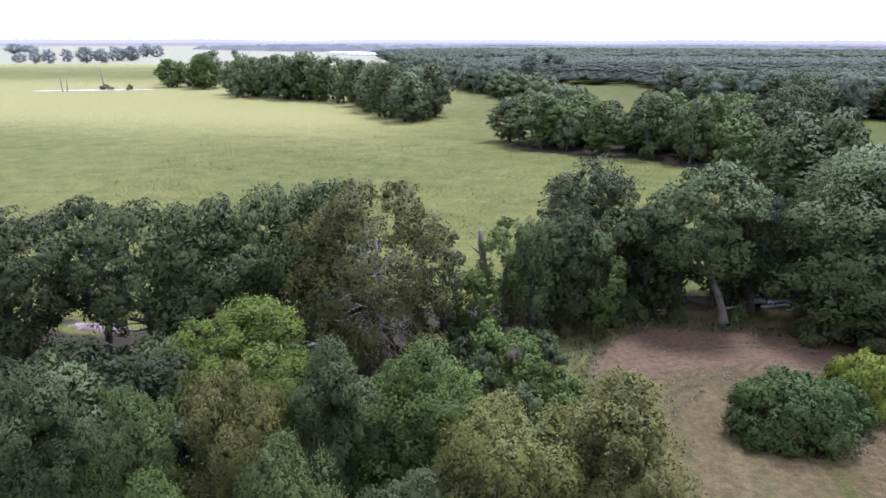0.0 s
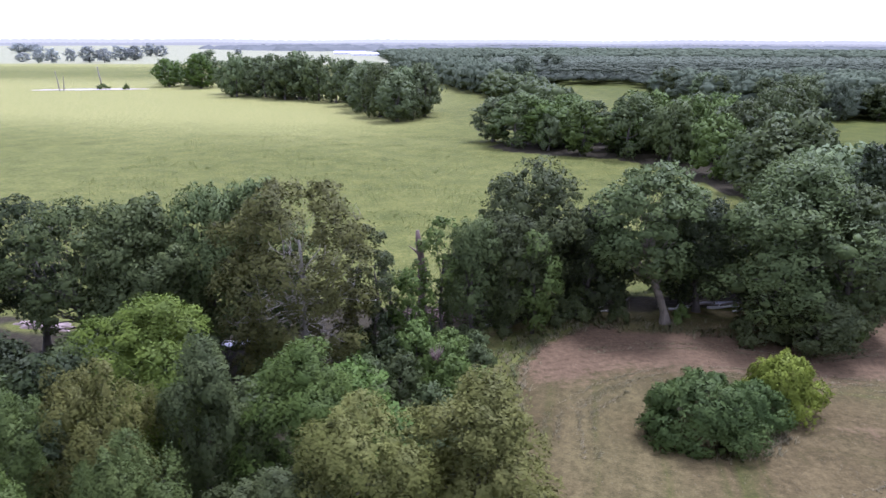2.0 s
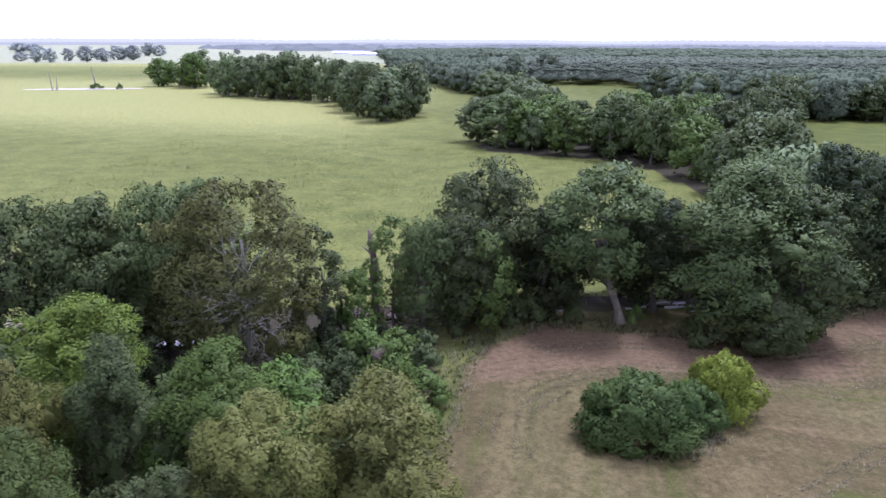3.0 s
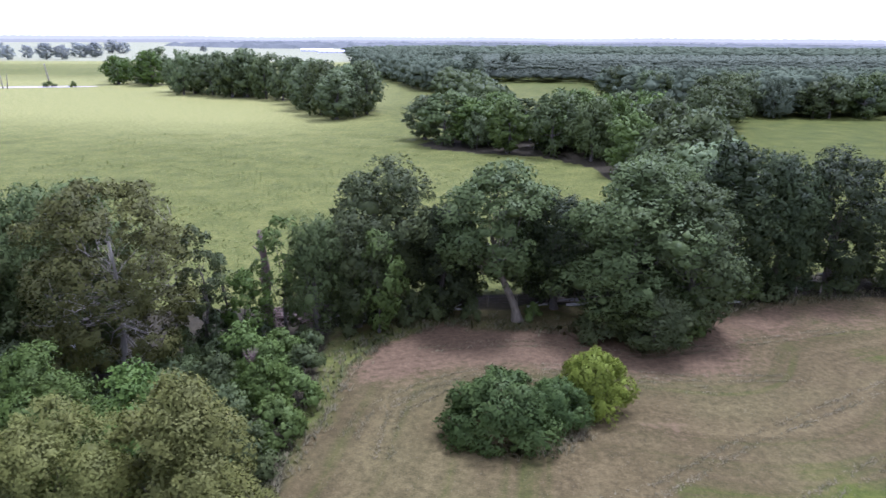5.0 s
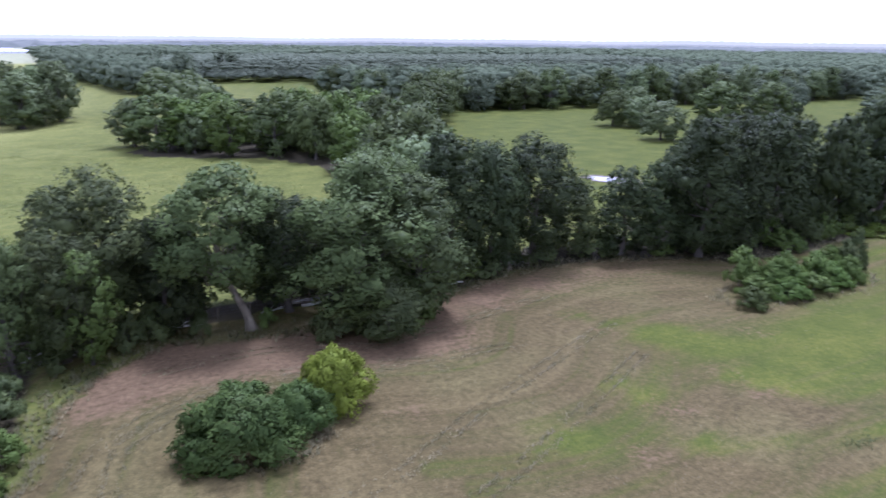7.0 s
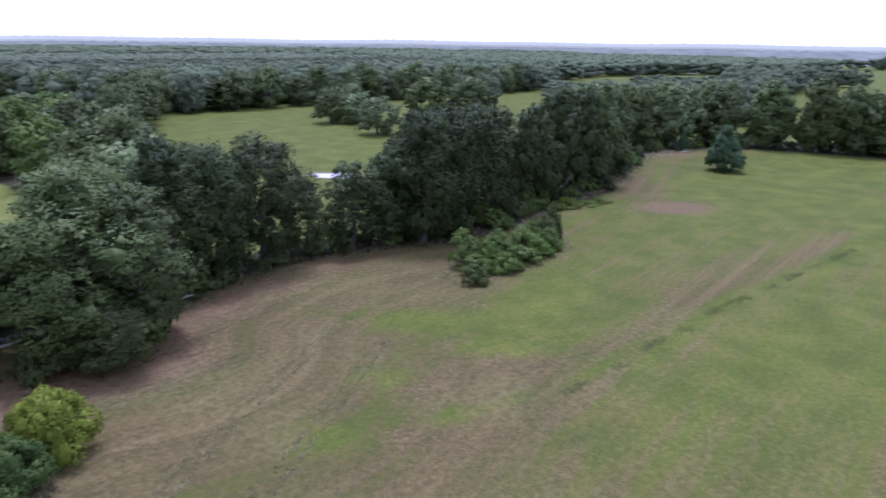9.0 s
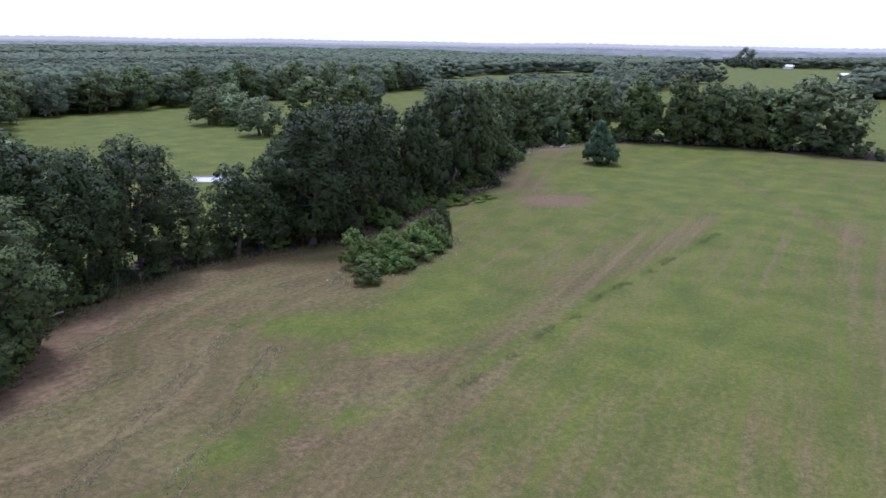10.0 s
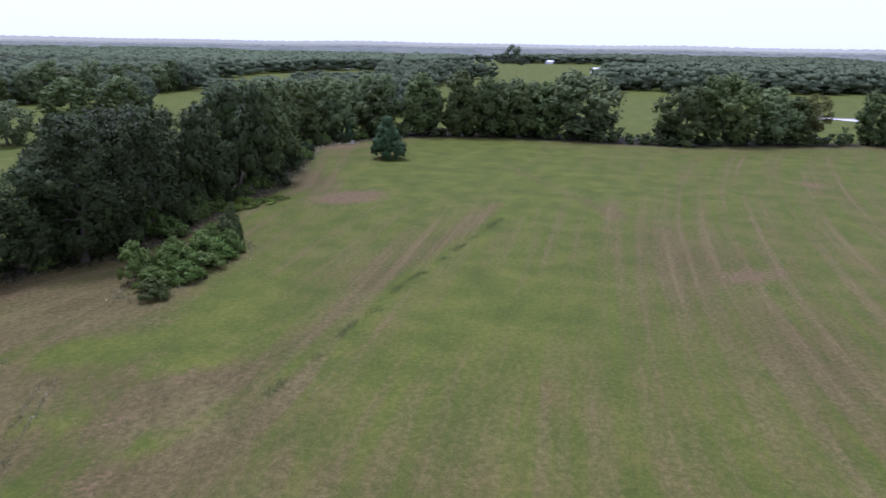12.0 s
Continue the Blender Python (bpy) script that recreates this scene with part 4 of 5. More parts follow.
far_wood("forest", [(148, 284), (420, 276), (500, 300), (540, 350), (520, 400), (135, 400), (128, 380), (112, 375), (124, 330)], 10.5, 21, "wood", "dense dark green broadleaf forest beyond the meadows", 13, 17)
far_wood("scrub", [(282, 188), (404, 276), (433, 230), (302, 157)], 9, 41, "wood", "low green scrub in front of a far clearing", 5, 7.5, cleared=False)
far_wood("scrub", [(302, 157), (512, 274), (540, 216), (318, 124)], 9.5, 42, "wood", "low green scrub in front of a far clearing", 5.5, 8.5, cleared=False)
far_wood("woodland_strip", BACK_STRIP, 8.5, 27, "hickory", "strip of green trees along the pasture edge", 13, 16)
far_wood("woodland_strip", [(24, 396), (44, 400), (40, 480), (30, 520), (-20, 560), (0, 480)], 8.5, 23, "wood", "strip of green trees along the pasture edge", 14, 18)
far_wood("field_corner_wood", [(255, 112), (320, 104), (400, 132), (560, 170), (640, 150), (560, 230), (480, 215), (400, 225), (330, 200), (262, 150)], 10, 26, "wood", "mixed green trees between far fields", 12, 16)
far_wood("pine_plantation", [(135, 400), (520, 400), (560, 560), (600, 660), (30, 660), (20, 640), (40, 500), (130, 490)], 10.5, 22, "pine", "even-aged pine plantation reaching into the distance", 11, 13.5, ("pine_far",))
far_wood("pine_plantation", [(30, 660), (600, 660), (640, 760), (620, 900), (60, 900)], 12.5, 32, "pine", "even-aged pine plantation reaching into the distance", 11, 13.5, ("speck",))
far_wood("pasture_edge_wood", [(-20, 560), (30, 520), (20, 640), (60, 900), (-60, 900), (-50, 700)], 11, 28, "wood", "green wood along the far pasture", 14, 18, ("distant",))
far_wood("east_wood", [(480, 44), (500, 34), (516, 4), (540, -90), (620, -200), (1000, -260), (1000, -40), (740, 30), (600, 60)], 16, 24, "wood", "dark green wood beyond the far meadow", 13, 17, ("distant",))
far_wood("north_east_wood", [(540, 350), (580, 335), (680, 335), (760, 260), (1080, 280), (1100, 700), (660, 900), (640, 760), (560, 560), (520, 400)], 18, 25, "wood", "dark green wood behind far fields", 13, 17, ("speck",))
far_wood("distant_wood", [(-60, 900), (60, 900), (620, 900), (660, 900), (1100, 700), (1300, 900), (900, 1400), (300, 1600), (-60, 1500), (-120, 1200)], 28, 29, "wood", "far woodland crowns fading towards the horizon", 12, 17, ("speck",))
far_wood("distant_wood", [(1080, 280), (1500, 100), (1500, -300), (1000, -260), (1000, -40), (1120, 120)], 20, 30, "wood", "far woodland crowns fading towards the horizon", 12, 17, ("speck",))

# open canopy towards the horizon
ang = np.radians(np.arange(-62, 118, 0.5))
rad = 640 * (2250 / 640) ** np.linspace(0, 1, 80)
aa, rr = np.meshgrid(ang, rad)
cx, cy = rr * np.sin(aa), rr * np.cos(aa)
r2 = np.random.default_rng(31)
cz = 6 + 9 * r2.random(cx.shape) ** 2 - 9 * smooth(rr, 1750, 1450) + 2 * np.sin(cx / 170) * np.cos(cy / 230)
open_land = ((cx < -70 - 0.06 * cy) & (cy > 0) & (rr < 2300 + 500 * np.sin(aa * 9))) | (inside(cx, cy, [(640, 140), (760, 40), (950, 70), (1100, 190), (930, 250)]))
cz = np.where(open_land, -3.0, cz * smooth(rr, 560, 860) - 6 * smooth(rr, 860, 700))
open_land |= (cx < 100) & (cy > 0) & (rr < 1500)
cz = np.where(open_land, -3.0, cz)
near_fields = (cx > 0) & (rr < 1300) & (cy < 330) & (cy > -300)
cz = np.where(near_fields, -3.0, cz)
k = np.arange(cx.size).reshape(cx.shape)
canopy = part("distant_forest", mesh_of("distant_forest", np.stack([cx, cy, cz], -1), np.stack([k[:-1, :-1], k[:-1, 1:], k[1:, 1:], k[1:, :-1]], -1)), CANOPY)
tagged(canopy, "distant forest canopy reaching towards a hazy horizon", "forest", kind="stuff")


# ---------------------------------------------------------------- undergrowth and edges
def along(line, step, lo=0.0, hi=1e9):
    """Points and outward normals every step metres on a polyline."""
    out, run = [], 0.0
    for a, b in zip(line[:-1], line[1:]):
        n = np.linalg.norm(b - a)
        d = (b - a) / n
        for s in np.arange(0, n, step):
            if lo <= run + s <= hi:
                out.append((a + d * s, np.array([-d[1], d[0]])))
        run += n
    return out


r3 = np.random.default_rng(41)
for p, nrm in along(FIELD_EDGE[9:20], 5.2):
    q = p + nrm * r3.uniform(2.5, 6) + r3.normal(size=2) * 0.6
    plant("low_shrub", float(q[0]), float(q[1]), r3.uniform(1.8, 4.6), r3.uniform(1.8, 3.2), ("shaded_oak", "bramble", "hickory")[r3.integers(3)], "dark green bush below the hedgerow trees", "bush", "bush", "hedgerow bushes")
for p, nrm in along(FIELD_EDGE[19:], 5.0):
    q = p + nrm * r3.uniform(4, 8)
    plant("far_shrub", float(q[0]), float(q[1]), r3.uniform(2.6, 6), r3.uniform(3.0, 4.6), ("shaded_oak", "shaded_oak", "hickory")[r3.integers(3)], "dark green bush at the foot of the field-end trees", "bush", "bush", "hedgerow bushes")
for x, y, h, r, leaf in ((4.2, 58, 5.2, 2.8, "ash"), (7.0, 60, 3.6, 2.4, "ash"), (9.4, 61.5, 2.8, 2.0, "hickory"), (6.5, 55.5, 4.6, 2.8, "bramble"), (9.6, 57, 3.4, 2.2, "hickory"), (3.0, 53, 4.6, 2.6, "hickory"), (7.2, 51, 4.8, 2.8, "elm"), (10.0, 52, 3.4, 2.0, "bramble"), (5.6, 47, 4.8, 2.8, "hickory"), (9.2, 47, 3.6, 2.4, "bramble"), (7.6, 43, 4.2, 2.6, "hickory"), (0.5, 49, 5.2, 3.0, "oak"), (0.0, 56, 3.0, 2.2, "hickory"), (8.6, 64.5, 2.2, 1.5, "hickory"), (0.4, 61.8, 5.0, 1.9, "shaded_oak"), (1.8, 58.5, 3.4, 2.4, "shaded_oak"), (-1.5, 54.5, 3.6, 2.6, "hickory"), (3.2, 60.5, 2.4, 2.0, "hickory"), (-4.0, 51.5, 3.6, 2.6, "shaded_oak"), (4.6, 63.5, 3.0, 2.0, "shaded_oak")):
    plant("shrub", x, y, h, r, leaf, "green scrub bush on the thicket edge", "bush", "bush", "thicket edge bushes")
for x, y, h, r, leaf in ((12.8, 67.6, 2.8, 1.5, "hickory"), (18.6, 70.6, 3.6, 1.9, "hickory"), (25.4, 71.0, 3.2, 1.1, "hickory"), (32.2, 71.0, 2.2, 1.0, "bramble"), (38.5, 65.8, 4.4, 2.6, "hickory"), (47.0, 66.6, 4.0, 2.4, "bramble"), (-9, 57, 4.5, 2.5, "oak"), (-16, 57, 4, 2.5, "oak"), (-24, 57, 4.0, 2.6, "oak"), (-29, 58, 3.6, 2.4, "hickory"), (-34, 58, 3.6, 2.4, "oak"), (-20, 59, 3.6, 2.4, "hickory"), (-43, 59, 4.2, 2.6, "oak"), (-1.6, 59, 4.6, 1.8, "oak"), (14, 70.5, 5, 2.4, "oak"), (21, 72.5, 4, 2.2, "oak")):
    plant("shrub", x, y, h, r, leaf, "dark green bush under the hedgerow trees", "bush", "bush", "hedgerow bushes")
# bramble island in the mown field
for x, y, h, r, leaf in ((91.2, 64.2, 5.2, 2.5, "bramble"), (94.4, 61.8, 4.4, 2.4, "bramble"), (97.4, 62.6, 4.4, 2.4, "elm"), (100.8, 61, 4.5, 2.4, "bramble"), (104.4, 62.2, 4.5, 2.5, "elm"), (108.0, 62.2, 5.0, 2.0, "hickory"), (111, 63.2, 6.2, 1.6, "hickory"), (90.0, 60.6, 2.6, 2.4, "bramble"), (93.6, 58.6, 2.6, 2.6, "elm"), (98.0, 58.8, 2.6, 2.6, "bramble"), (96.0, 60.2, 3.6, 2.6, "elm"), (102.6, 60.0, 3.2, 2.6, "elm"), (106.4, 60.8, 3.4, 2.4, "bramble")):
    plant("shrub", x, y, h, r, leaf, "green bramble thicket standing in the mown field", "bush", "bush", "bramble island")
plant("shrub", 86.9, 58.2, 2.4, 2.2, "grey", "grey-green withered shrub beside a bramble thicket", "bush", "bush", "bramble island")


# ---------------------------------------------------------------- dead wood, logs, fence
def snag(x, y, height, r, label, name="dead_tree", lean=(0, 0), stubs=4, seed=0, mat=None):
    rg = np.random.default_rng(seed)
    soup = Soup()
    s = np.linspace(0, 1, 9)
    path = np.stack([lean[0] * s + 0.12 * np.sin(s * 9 + seed), lean[1] * s + 0.1 * np.cos(s * 7), s * height - 0.3 * (s == 0)], 1)
    rad = r * (1.25 - 0.7 * s) * (1 + 0.12 * rg.normal(size=9))
    rad[-1] = r * 0.35
    tube(soup, path, rad, 9)
    for k in range(stubs):
        i = rg.integers(3, 8)
        a = rg.random() * 6.3
        d = np.array([math.cos(a), math.sin(a), 0.7]) * height * rg.uniform(0.05, 0.16)
        tube(soup, [path[i], path[i] + d * 0.5 + (0, 0, 0.1), path[i] + d], [rad[i] * 0.5, rad[i] * 0.35, rad[i] * 0.1], 5)
    ob = part(name, soup.mesh(name, True), mat or DEAD_WOOD)
    ob.location = (x, y, float(ground_z(x, y)))
    return tagged(ob, label, "dead tree")


snag(4.4, 68.4, 11.0, 0.5, "broken grey-brown dead trunk standing in the hedgerow", lean=(-0.6, 0.2), stubs=2, seed=2, mat=BRUSH)
snag(-227.7, 423.2, 12, 0.35, "bare dead tree standing beside a far pond", lean=(-1.2, 0), stubs=3, seed=3)
snag(-224.5, 422, 9, 0.3, "bare dead tree standing beside a far pond", lean=(0.8, 0), stubs=2, seed=4)
snag(-228.2, 476, 12.5, 0.5, "forked bare dead tree beside a far pond", lean=(-1.5, 0), stubs=5, seed=5)


def fallen_log(x, y, length, r, turn, label, mat):
    rg = np.random.default_rng(int(x * 10))
    soup = Soup()
    s = np.linspace(-0.5, 0.5, 7)
    path = np.stack([s * length, 0.15 * np.sin(s * 6), r * 0.8 + 0 * s], 1)
    tube(soup, path, r * (1 - 0.5 * (s + 0.5)) * (1 + 0.1 * rg.normal(size=7)), 8)
    for k in range(2):
        a = path[2 + 2 * k]
        tube(soup, [a, a + (0.4, 0.3 - 0.6 * k, 0.3), a + (0.8, 0.6 - 1.2 * k, 0.4)], [r * 0.4, r * 0.3, r * 0.1], 5)
    ob = part("fallen_log", soup.mesh("fallen_log", True), mat)
    ob.matrix_basis = pose(x, y, float(ground_z(x, y)), 0, 0, turn)
    return tagged(ob, label, "log", "fallen logs")


for x, y, n, r, turn in ((12.4, 70.2, 3.2, 0.17, 15), (38.6, 76.2, 3.6, 0.2, 5), (40.4, 75.6, 2.4, 0.14, 30), (24.2, 74.2, 3.4, 0.16, -12), (33.4, 75.6, 2.6, 0.15, 12), (56.0, 77.4, 4.0, 0.16, 8), (10.2, 71.6, 2.6, 0.15, 40)):
    fallen_log(x, y, n, r, turn, "pale bleached fallen log lying by the creek", BLEACHED)

fallen_log(217.6, 92.4, 6.0, 0.3, 25, "grey dead branch lying on bare soil", DEAD_WOOD)
fallen_log(215.4, 91.0, 4.0, 0.22, -30, "grey dead branch lying on bare soil", DEAD_WOOD)

pile, r4 = Soup(), np.random.default_rng(6)
for k in range(130):
    c = np.array([6.3, 72.0, 1.2]) + r4.normal(size=3) * (1.9, 1.1, 0.3) * (1, 1, 1)
    c[2] = 1.1 + abs(c[2] - 1.1) * max(0.1, 1 - abs(c[0] - 6.3) / 4) + 0.1
    a, n = r4.normal(0, 0.7), r4.uniform(1.2, 3.6)
    d = np.array([math.cos(a), math.sin(a), r4.normal(0, 0.14)]) * n / 2
    tube(pile, [c - d, c + r4.normal(size=3) * 0.1, c + d], [r4.uniform(0.04, 0.13), 0.06, 0.02], 5)
tagged(part("brush_pile", pile.mesh("brush_pile", True), BRUSH), "heap of reddish-brown cut branches beside the creek", "brush pile", kind="stuff")
stump, r5 = Soup(), np.random.default_rng(7)
for k in range(22):
    a = r5.random() * 6.3
    d = np.array([math.cos(a) * 0.7, math.sin(a) * 0.7, r5.uniform(0.6, 1.6)])
    tube(stump, [d * 0.1, d * 0.6 + r5.normal(size=3) * 0.1, d * 1.3], [0.1, 0.06, 0.02], 5)
ob = part("dead_branches", stump.mesh("dead_branches", True), BRUSH)
ob.matrix_basis = pose(6.0, 53.8, float(ground_z(6.0, 53.8)) + 3.2) @ Matrix.Scale(0.7, 4)
tagged(ob, "grey dead branches sticking out of green scrub", "dead branches", kind="stuff")

# a bare bank of sand beside the creek
rg = np.random.default_rng(61)
az = np.linspace(0, 2 * math.pi, 40, endpoint=False)
edge = 1 + sum(rg.uniform(0.04, 0.16) * np.sin(az * m + rg.random() * 6) for m in (2, 3, 5, 8))
rings = [np.c_[np.cos(az) * 3.9 * edge * q, np.sin(az) * 1.2 * edge * q, np.full(40, z) + 0.03 * rg.random(40)] for q, z in ((1.0, -0.06), (0.9, 0.10), (0.6, 0.24), (0.25, 0.3))]
quads = [(j * 40 + i, j * 40 + (i + 1) % 40, (j + 1) * 40 + (i + 1) % 40, (j + 1) * 40 + i) for j in range(3) for i in range(40)]
sand_bank = part("sand_bank", mesh_of("sand_bank", np.concatenate(rings + [[(0, 0, 0.3)]]), quads, [(120 + i, 120 + (i + 1) % 40, 160) for i in range(40)], smooth=True), BANK)
sand_bank.matrix_basis = pose(-37.6, 70.9, float(ground_z(-37.6, 70.9)), 0, 0, -12)
tagged(sand_bank, "tan bare sand bank beside the creek under hedgerow trees", "sand bank", kind="structure")

# wire fence behind the field edge
FENCE = np.array([(13.5, 72.2), (24.0, 74.6), (38.0, 77.2), (50.0, 79.6), (57.0, 79.4), (66.0, 80.2), (76.0, 82.6)])
fence = tagged(new("fence"), "weathered wooden post fence with thin wires along the creek", "fence")
post = Soup()
tube(post, [(0, 0, -0.3), (0.01, 0, 0.5), (0.0, 0.02, 1.1), (0.02, 0.01, 1.35)], [0.085, 0.08, 0.075, 0.06], 7)
post_me = post.mesh("post", True)
tops = []
for n, (p, nrm) in enumerate(along(FENCE, 3.6)):
    o = part("post", post_me, PALE_BARK, fence)
    o.matrix_basis = pose(p[0], p[1], float(ground_z(p[0], p[1])), (n * 7) % 5 - 2, (n * 11) % 7 - 3, n * 40)
    tops.append(np.array([p[0], p[1], float(ground_z(p[0], p[1]))]))
for z in (0.45, 0.8, 1.15):
    wire = Soup()
    tube(wire, [t + (0, 0, z) for t in tops], [0.006] * len(tops), 4)
    part("wire", wire.mesh("wire"), WIRE, fence)


# ---------------------------------------------------------------- water
def pond(name, x, y, rx, ry, turn, label, seed, z=0.06, shore=None):
    rg = np.random.default_rng(seed)
    a = np.linspace(0, 2 * math.pi, 48, endpoint=False)
    k = 1 + sum(rg.uniform(0.03, 0.12) * np.sin(a * m + rg.random() * 6) for m in (2, 3, 5, 7))
    rim = np.stack([np.cos(a) * rx * k, np.sin(a) * ry * k], 1)
    n = len(a)
    v = np.concatenate([np.c_[rim, np.zeros(n)], [[0, 0, 0]]])
    w = part(name, mesh_of(name, v, tris=[(i, (i + 1) % n, n) for i in range(n)]), WATER)
    w.matrix_basis = pose(x, y, float(ground_z(x, y)) + z, 0, 0, turn)
    tagged(w, label, "pond", kind="structure")
    rings = [(1.0, -0.05), (1.03, 0.14), (1.08, 0.2), (1.18, 0.02)]
    bv = np.concatenate([np.c_[rim * s, np.full(n, h + 0.03 * rg.random(n))] for s, h in rings])
    q = [(j * n + i, j * n + (i + 1) % n, (j + 1) * n + (i + 1) % n, (j + 1) * n + i) for j in range(3) for i in range(n)]
    bank = part("pond_bank", mesh_of("pond_bank", bv, q, smooth=True), shore or MUD)
    bank.matrix_basis = w.matrix_basis.copy()
    tagged(bank, "bare muddy bank round a pond", "bank", kind="structure")


pond("pond", 118.8, 129.4, 5.8, 3.2, -55, "still pond reflecting a white sky behind the trees", 1)
pond("pond", 368, -72, 9, 6, 60, "small pond reflecting a white sky behind far trees", 2)
pond("pond", -215, 437, 27, 4.5, 12, "shallow farm pond with a bare pale bank", 3, shore=SAND)
pond("creek_pool", -15.5, 65.8, 3.2, 0.9, 8, "narrow creek pool under the hedgerow trees", 5)
pond("creek_pool", 39.0, 77.9, 3.0, 0.7, 6, "narrow creek pool under the hedgerow trees", 6)
pond("pond", 640, 1900, 70, 40, 0, "distant sheet of water shining among woods", 4, 0.3)


# ---------------------------------------------------------------- farm buildings far off
def shed(x, y, length, width, eave, ridge, turn, label, name="farm_shed", windows=0):
    root = tagged(new(name), label, "farm building")
    root.matrix_basis = pose(x, y, 0, 0, 0, turn)
    L, W = length / 2, width / 2
    bm = bmesh.new()
    ring = [bm.verts.new(c) for c in ((-L, -W, 0), (L, -W, 0), (L, W, 0), (-L, W, 0))]
    up = [bm.verts.new((v.co.x, v.co.y, eave)) for v in ring]
    for i in range(4):
        bm.faces.new((ring[i], ring[(i + 1) % 4], up[(i + 1) % 4], up[i]))
    for s, (a, b) in ((-1, (up[3], up[0])), (1, (up[1], up[2]))):
        bm.faces.new((a, b, bm.verts.new((s * L, 0, ridge))))
    part("wall", bm, SIDING, root)
    bm = bmesh.new()
    for s in (-1, 1):
        bmesh.ops.create_cube(bm, size=1, matrix=Matrix.Translation((0, s * (W + 0.4) / 2, (eave + ridge) / 2 + 0.1)) @ Matrix.Rotation(-s * math.atan2(ridge - eave, W), 4, "X") @ Matrix.Diagonal((length + 1, math.hypot(W + 0.5, ridge - eave), 0.12, 1)))
    part("roof", bm, ROOFING, root)
    bm = bmesh.new()
    bmesh.ops.create_cube(bm, size=1, matrix=Matrix.Translation((-L - 0.06, 0, eave * 0.42)) @ Matrix.Diagonal((0.12, width * 0.35, eave * 0.84, 1)))
    part("door", bm, DARK_DOOR, root)
    for k in range(windows):
        bm = bmesh.new()
        bmesh.ops.create_cube(bm, size=1, matrix=Matrix.Translation((-L + (k + 0.7) * length / (windows + 0.4), -W - 0.05, eave * 0.58)) @ Matrix.Diagonal((1.1, 0.1, 1.3, 1)))
        part("window", bm, DARK_DOOR, root)
    return root


shed(-201, 1450, 62, 15, 3.2, 6.0, 2, "long white poultry shed in far pasture", windows=6)
shed(-150, 1330, 60, 15, 3.2, 6.0, 4, "long white poultry shed in far pasture", windows=6)
shed(1128, 218, 16, 10, 3.5, 7, 70, "white farmhouse beside a tall tree far off", "farmhouse", 3)
shed(1115, 180, 14, 9, 3.0, 5, 70, "pale farm outbuilding at a field edge")
shed(812, 66, 38, 12, 3.2, 5.6, -65, "long white-roofed shed in a far meadow", windows=4)
shed(980, 520, 20, 12, 4, 7, 30, "pale building among distant trees", "farmhouse", 3)

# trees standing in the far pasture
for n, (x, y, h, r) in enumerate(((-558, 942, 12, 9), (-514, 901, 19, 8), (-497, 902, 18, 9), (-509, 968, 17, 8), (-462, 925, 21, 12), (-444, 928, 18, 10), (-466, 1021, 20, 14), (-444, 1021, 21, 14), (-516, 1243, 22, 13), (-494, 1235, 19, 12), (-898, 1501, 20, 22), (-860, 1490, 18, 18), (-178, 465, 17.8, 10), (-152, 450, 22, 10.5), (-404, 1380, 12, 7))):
    plant(MID[n % 3], x, y, h, r, ("elm" if y < 600 else "hazed_far"), "rounded tree standing alone in far pasture", group="pasture trees")
for x, y, h, r in ((-211, 443, 3.2, 4), (-194.5, 438.3, 3.6, 2.1)):
    plant("low_shrub", x, y, h, r, "bramble", "green bush on the bank of a far pond", "bush", "bush")
for n, (x, y, h, r) in enumerate(((1090, 232, 27, 13), (1060, 240, 15, 9), (1010, 205, 14, 8), (90, 610, 19, 12), (44, 376, 23, 8.5), (1110, 250, 14, 9))):
    plant(MID[n % 3], x, y, h, r, "wood", "tall rounded tree above a far wood", group="far trees")


# ---------------------------------------------------------------- grass
def tufts(name, at, size, mat, label, seed, blades=2, spread=0.5, width=0.2):
    """Grass tufts: a few pointed blades at each place, leaning outward."""
    rg = np.random.default_rng(seed)
    n = len(at)
    at = np.repeat(at, blades, 0)
    h = np.repeat(size, blades) * rg.uniform(0.7, 1.2, n * blades)
    a = rg.random(n * blades) * 2 * math.pi
    side = np.stack([np.cos(a), np.sin(a), 0 * a], 1)
    lean = np.stack([np.cos(a + 1.4), np.sin(a + 1.4), 0 * a], 1) * (h * spread * rg.random(n * blades))[:, None]
    base = np.c_[at, ground_z(at[:, 0], at[:, 1])]
    v = np.stack([base - side * h[:, None] * width, base + side * h[:, None] * width, base + lean + np.c_[0 * h, 0 * h, h]], 1)
    soup = Soup()
    soup.add(v, t=np.arange(len(v) * 3).reshape(-1, 3), shade=np.tile((0.0, 0.0, 1.0), (len(v) * 3, 1)))
    ob = part(name, soup.mesh(name), mat)
    return tagged(ob, label, "grass", kind="stuff")


r6 = np.random.default_rng(71)
spot = np.stack([r6.uniform(9, 140, 46000), r6.uniform(-20, 82, 46000)], 1)
gd, gs = to_polyline(spot[:, 0], spot[:, 1], FIELD_EDGE)
near = inside(spot[:, 0], spot[:, 1], MOWN) & (r6.random(len(spot)) < np.clip(45 / np.hypot(spot[:, 0] - 22, spot[:, 1]), 0, 1))
tufts("mown_grass", spot[near], r6.uniform(0.05, 0.13, near.sum()), GRASS_MOWN, "short mown grass and straw stubble over the field", 72, 2, 1.2)
meadow = np.stack([r6.uniform(-75, 75, 60000), 80 + 150 * r6.random(60000) ** 1.5], 1)
meadow = meadow[~inside(meadow[:, 0], meadow[:, 1], CREEK_WOOD) & (meadow[:, 0] < 52)]
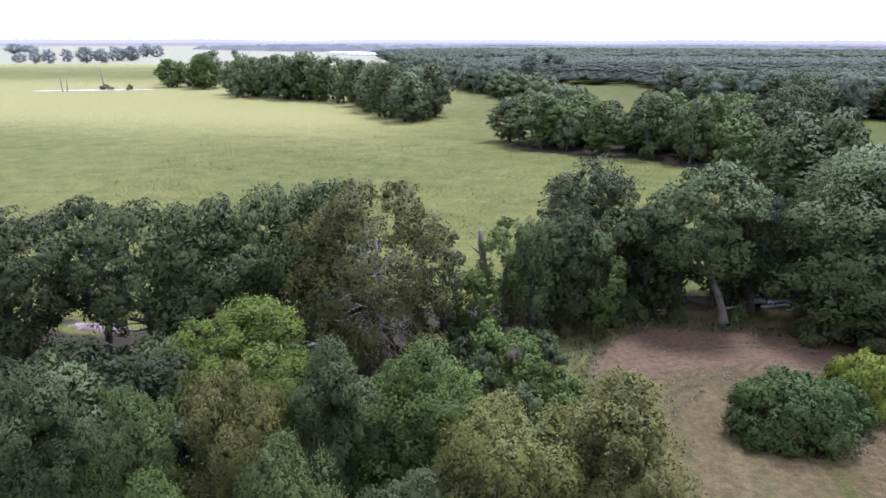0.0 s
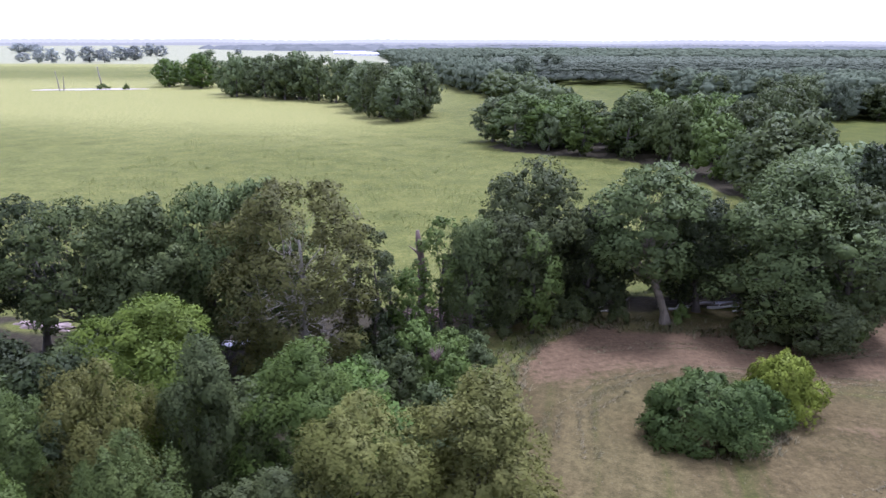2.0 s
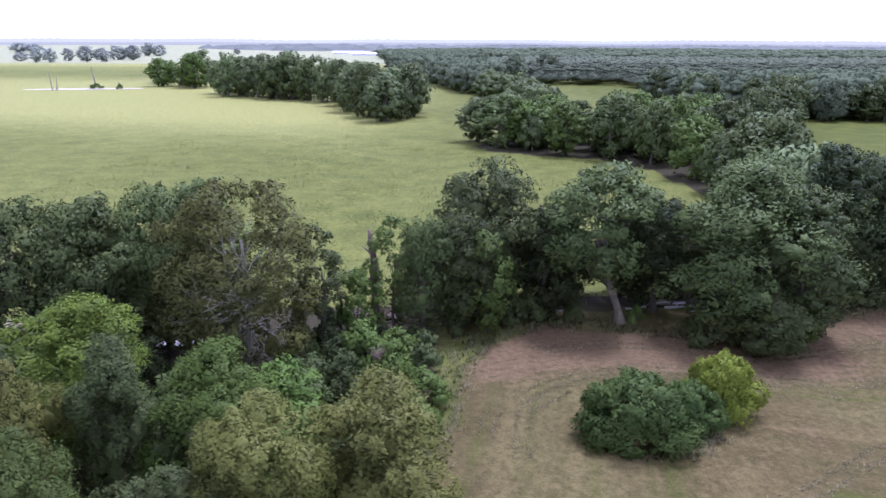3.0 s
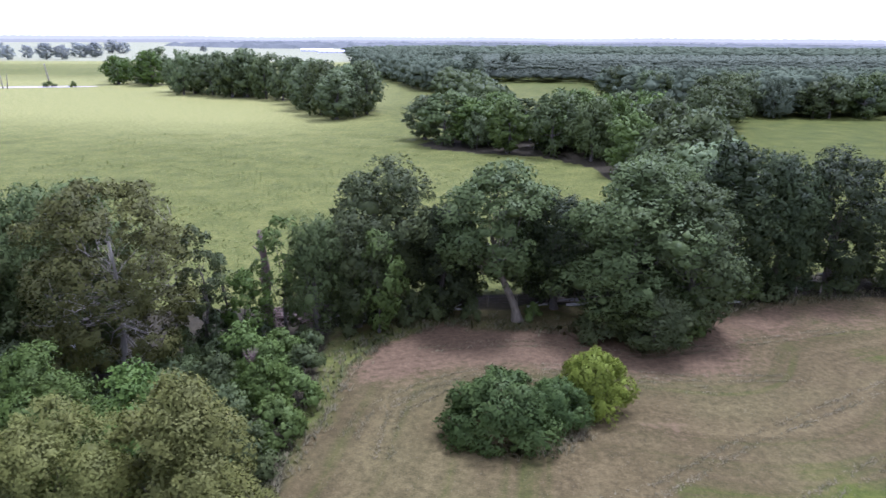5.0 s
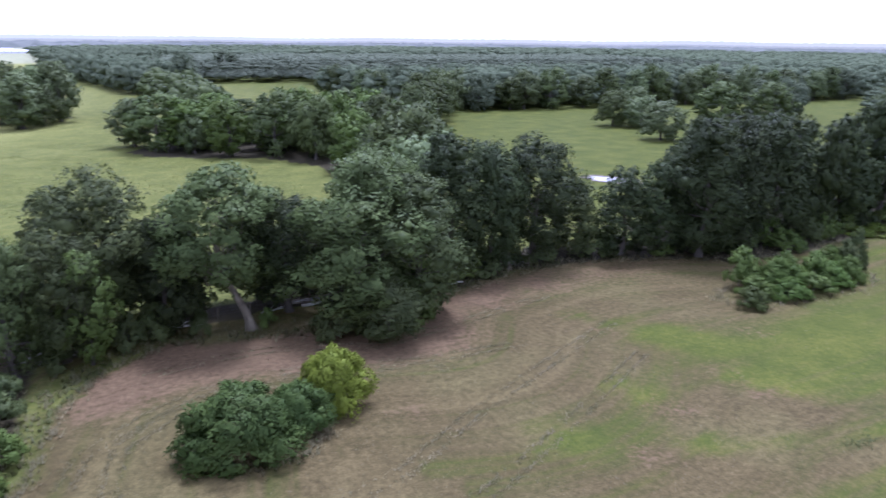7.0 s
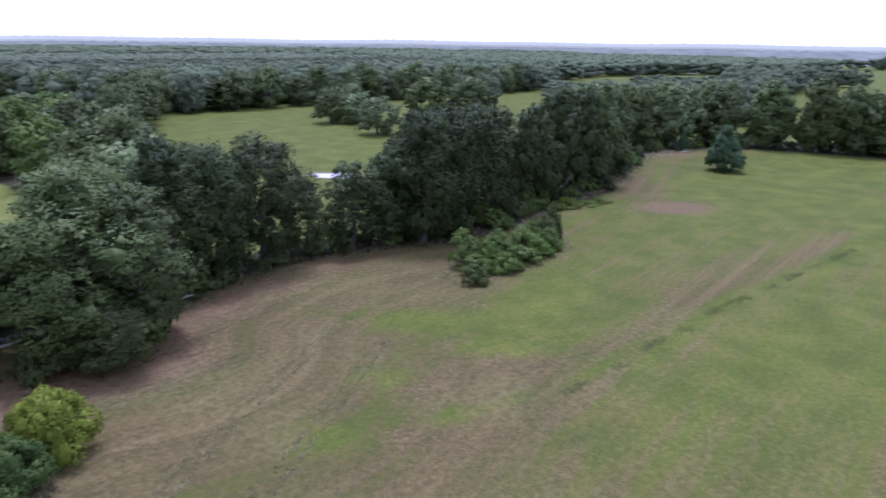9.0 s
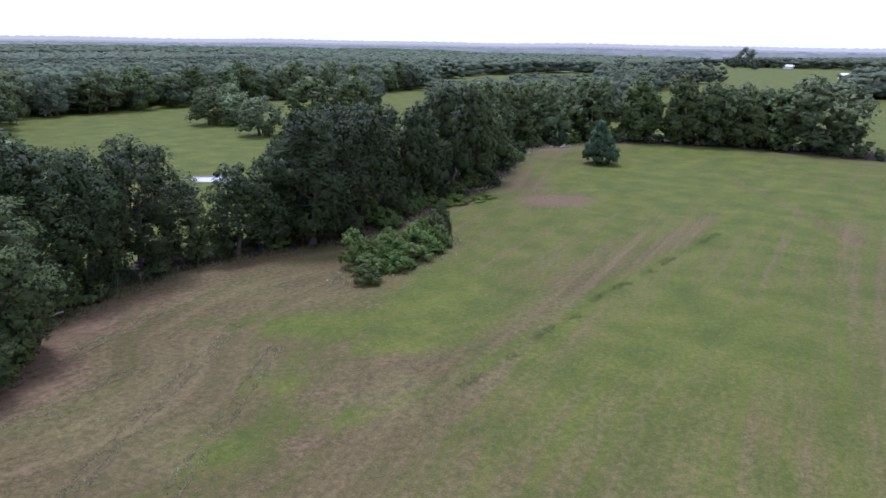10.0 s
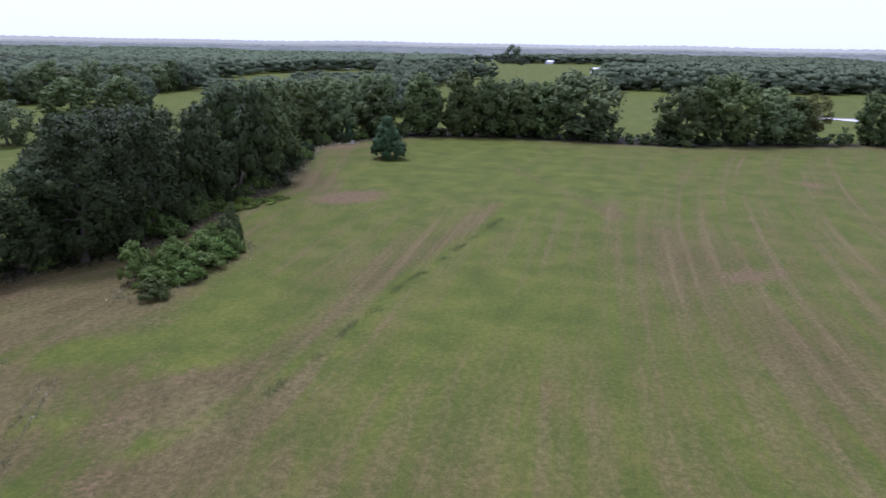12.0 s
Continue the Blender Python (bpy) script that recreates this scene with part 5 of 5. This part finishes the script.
clumpy = np.sin(meadow[:, 0] * 0.31 + np.sin(meadow[:, 1] * 0.17) * 2) + np.sin(meadow[:, 1] * 0.23 + meadow[:, 0] * 0.11) + r6.normal(size=len(meadow)) > -0.2
meadow = meadow[clumpy]
tufts("pasture_grass", meadow, r6.uniform(0.1, 0.28, len(meadow)), GRASS_PASTURE, "uneven grazed grass tufts over the pasture", 76, 2, 1.4, 0.35)
rim = []
for p, nrm in along(FIELD_EDGE[1:20], 0.14):
    q = p + nrm * abs(r6.normal()) * 2.0 - nrm * 0.5
    rim.append(q)
rim = np.array(rim)
tufts("tall_grass", np.concatenate([rim, rim + r6.normal(size=rim.shape) * 0.5]), r6.uniform(0.2, 0.6, len(rim) * 2), GRASS_TALL, "tall unmown grass along the field margin", 73, 5, 1.6, 0.09)
weeds = []
for p, nrm in along(FIELD_EDGE[1:12], 0.05):
    if math.sin(p[0] * 0.9) + math.sin(p[1] * 0.7 + 1) + r6.normal() > -0.6:
        weeds.append(p + nrm * (0.2 + abs(r6.normal()) * 1.7))
weeds = np.array(weeds)
tufts("margin_weeds", weeds, r6.uniform(0.18, 0.5, len(weeds)), GRASS_WEED, "leafy green weeds between the mown field and the trees", 79, 4, 1.1, 0.16)
DITCH = np.array([(70, 32.3), (75, 32.2), (80.5, 31.6), (85, 32.1), (89.2, 31.8), (93, 31.2), (97, 31.6), (101, 31.7), (105, 31.2), (112, 29.9), (118, 29.9), (123.4, 29.3), (135, 28.2), (141, 27.6)])
cut = np.array([p + nrm * r6.normal() * 0.4 for p, nrm in along(DITCH, 0.02)])
gap = np.sin(cut[:, 0] * 0.9) + np.sin(cut[:, 0] * 0.37 + 1) + r6.normal(size=len(cut)) * 0.5 > 0.1
tufts("ditch_grass", cut[gap], r6.uniform(0.08, 0.24, gap.sum()), GRASS_DITCH, "longer dark green grass in a shallow ditch", 74, 3, 0.9, 0.14)
ring = np.array([(27.6 + math.cos(a) * (4.9 + r6.normal() * 0.5), 48.0 + math.sin(a) * (3.3 + r6.normal() * 0.5)) for a in r6.random(900) * 6.283])
ring2 = np.array([(98 + math.cos(a) * (13.2 + r6.normal() * 0.8), 60.8 + math.sin(a) * (4.4 + r6.normal() * 0.6)) for a in r6.random(1500) * 6.283])
tufts("bush_grass", np.concatenate([ring, ring2[:400]]), r6.uniform(0.2, 0.55, 1300), GRASS_TALL, "unmown straw-coloured grass round the bushes", 75, 5, 0.8, 0.09)

TRACKS = (((14.6, 47), (15.6, 51), (20.2, 55.2), (22.9, 56.9), (26.1, 58.4), (30, 59.3), (36, 58.6), (44, 57.4), (56, 58)), ((17.4, 44), (18.2, 51), (22, 54.6), (27, 56.6), (32, 57.2), (38, 56.2), (46, 55)), ((20, 62.6), (25, 64.2), (32, 64.6), (42, 62), (54, 66), (66, 70)), ((30, 38), (37, 41), (44, 46), (54, 52), (68, 60)), ((34, 34), (42, 37), (52, 43), (66, 52)))
swath = np.array([p + nrm * (r6.normal() * 0.16 + side) for line in TRACKS for p, nrm in along(np.array(line, float), 0.035) for side in (-0.55, 0.55)])
swath = swath[r6.random(len(swath)) < 0.25 + 0.6 * (np.sin(swath[:, 0] * 0.7) * np.sin(swath[:, 1] * 0.5) > -0.1)]
tufts("straw_rows", swath, r6.uniform(0.05, 0.15, len(swath)), GRASS_TALL, "pale cut straw lying in mower tracks", 77, 2, 2.2, 0.3)

# horizon haze put in as glow: three rows of far woods, each paler than the one before


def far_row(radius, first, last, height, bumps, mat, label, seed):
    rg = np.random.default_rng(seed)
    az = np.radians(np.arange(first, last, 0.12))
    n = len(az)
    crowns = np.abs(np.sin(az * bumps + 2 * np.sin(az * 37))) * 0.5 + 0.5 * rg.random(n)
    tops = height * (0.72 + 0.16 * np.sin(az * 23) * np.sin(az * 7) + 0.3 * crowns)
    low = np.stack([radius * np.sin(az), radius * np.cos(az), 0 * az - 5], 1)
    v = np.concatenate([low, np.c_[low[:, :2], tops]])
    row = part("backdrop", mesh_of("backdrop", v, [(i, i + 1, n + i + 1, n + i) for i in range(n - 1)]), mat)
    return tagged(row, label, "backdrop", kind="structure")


far_row(4700, -75, 135, 26, 300, HAZE, "pale blue-grey backdrop on the horizon with haze put in as glow", 91)
far_row(3300, -75, 135, 13, 420, HAZE_MID, "grey woods below the horizon with haze put in as glow", 92)
far_row(2300, 2, 135, 13, 520, HAZE_NEAR, "grey-green woods far off with haze put in as glow", 93)
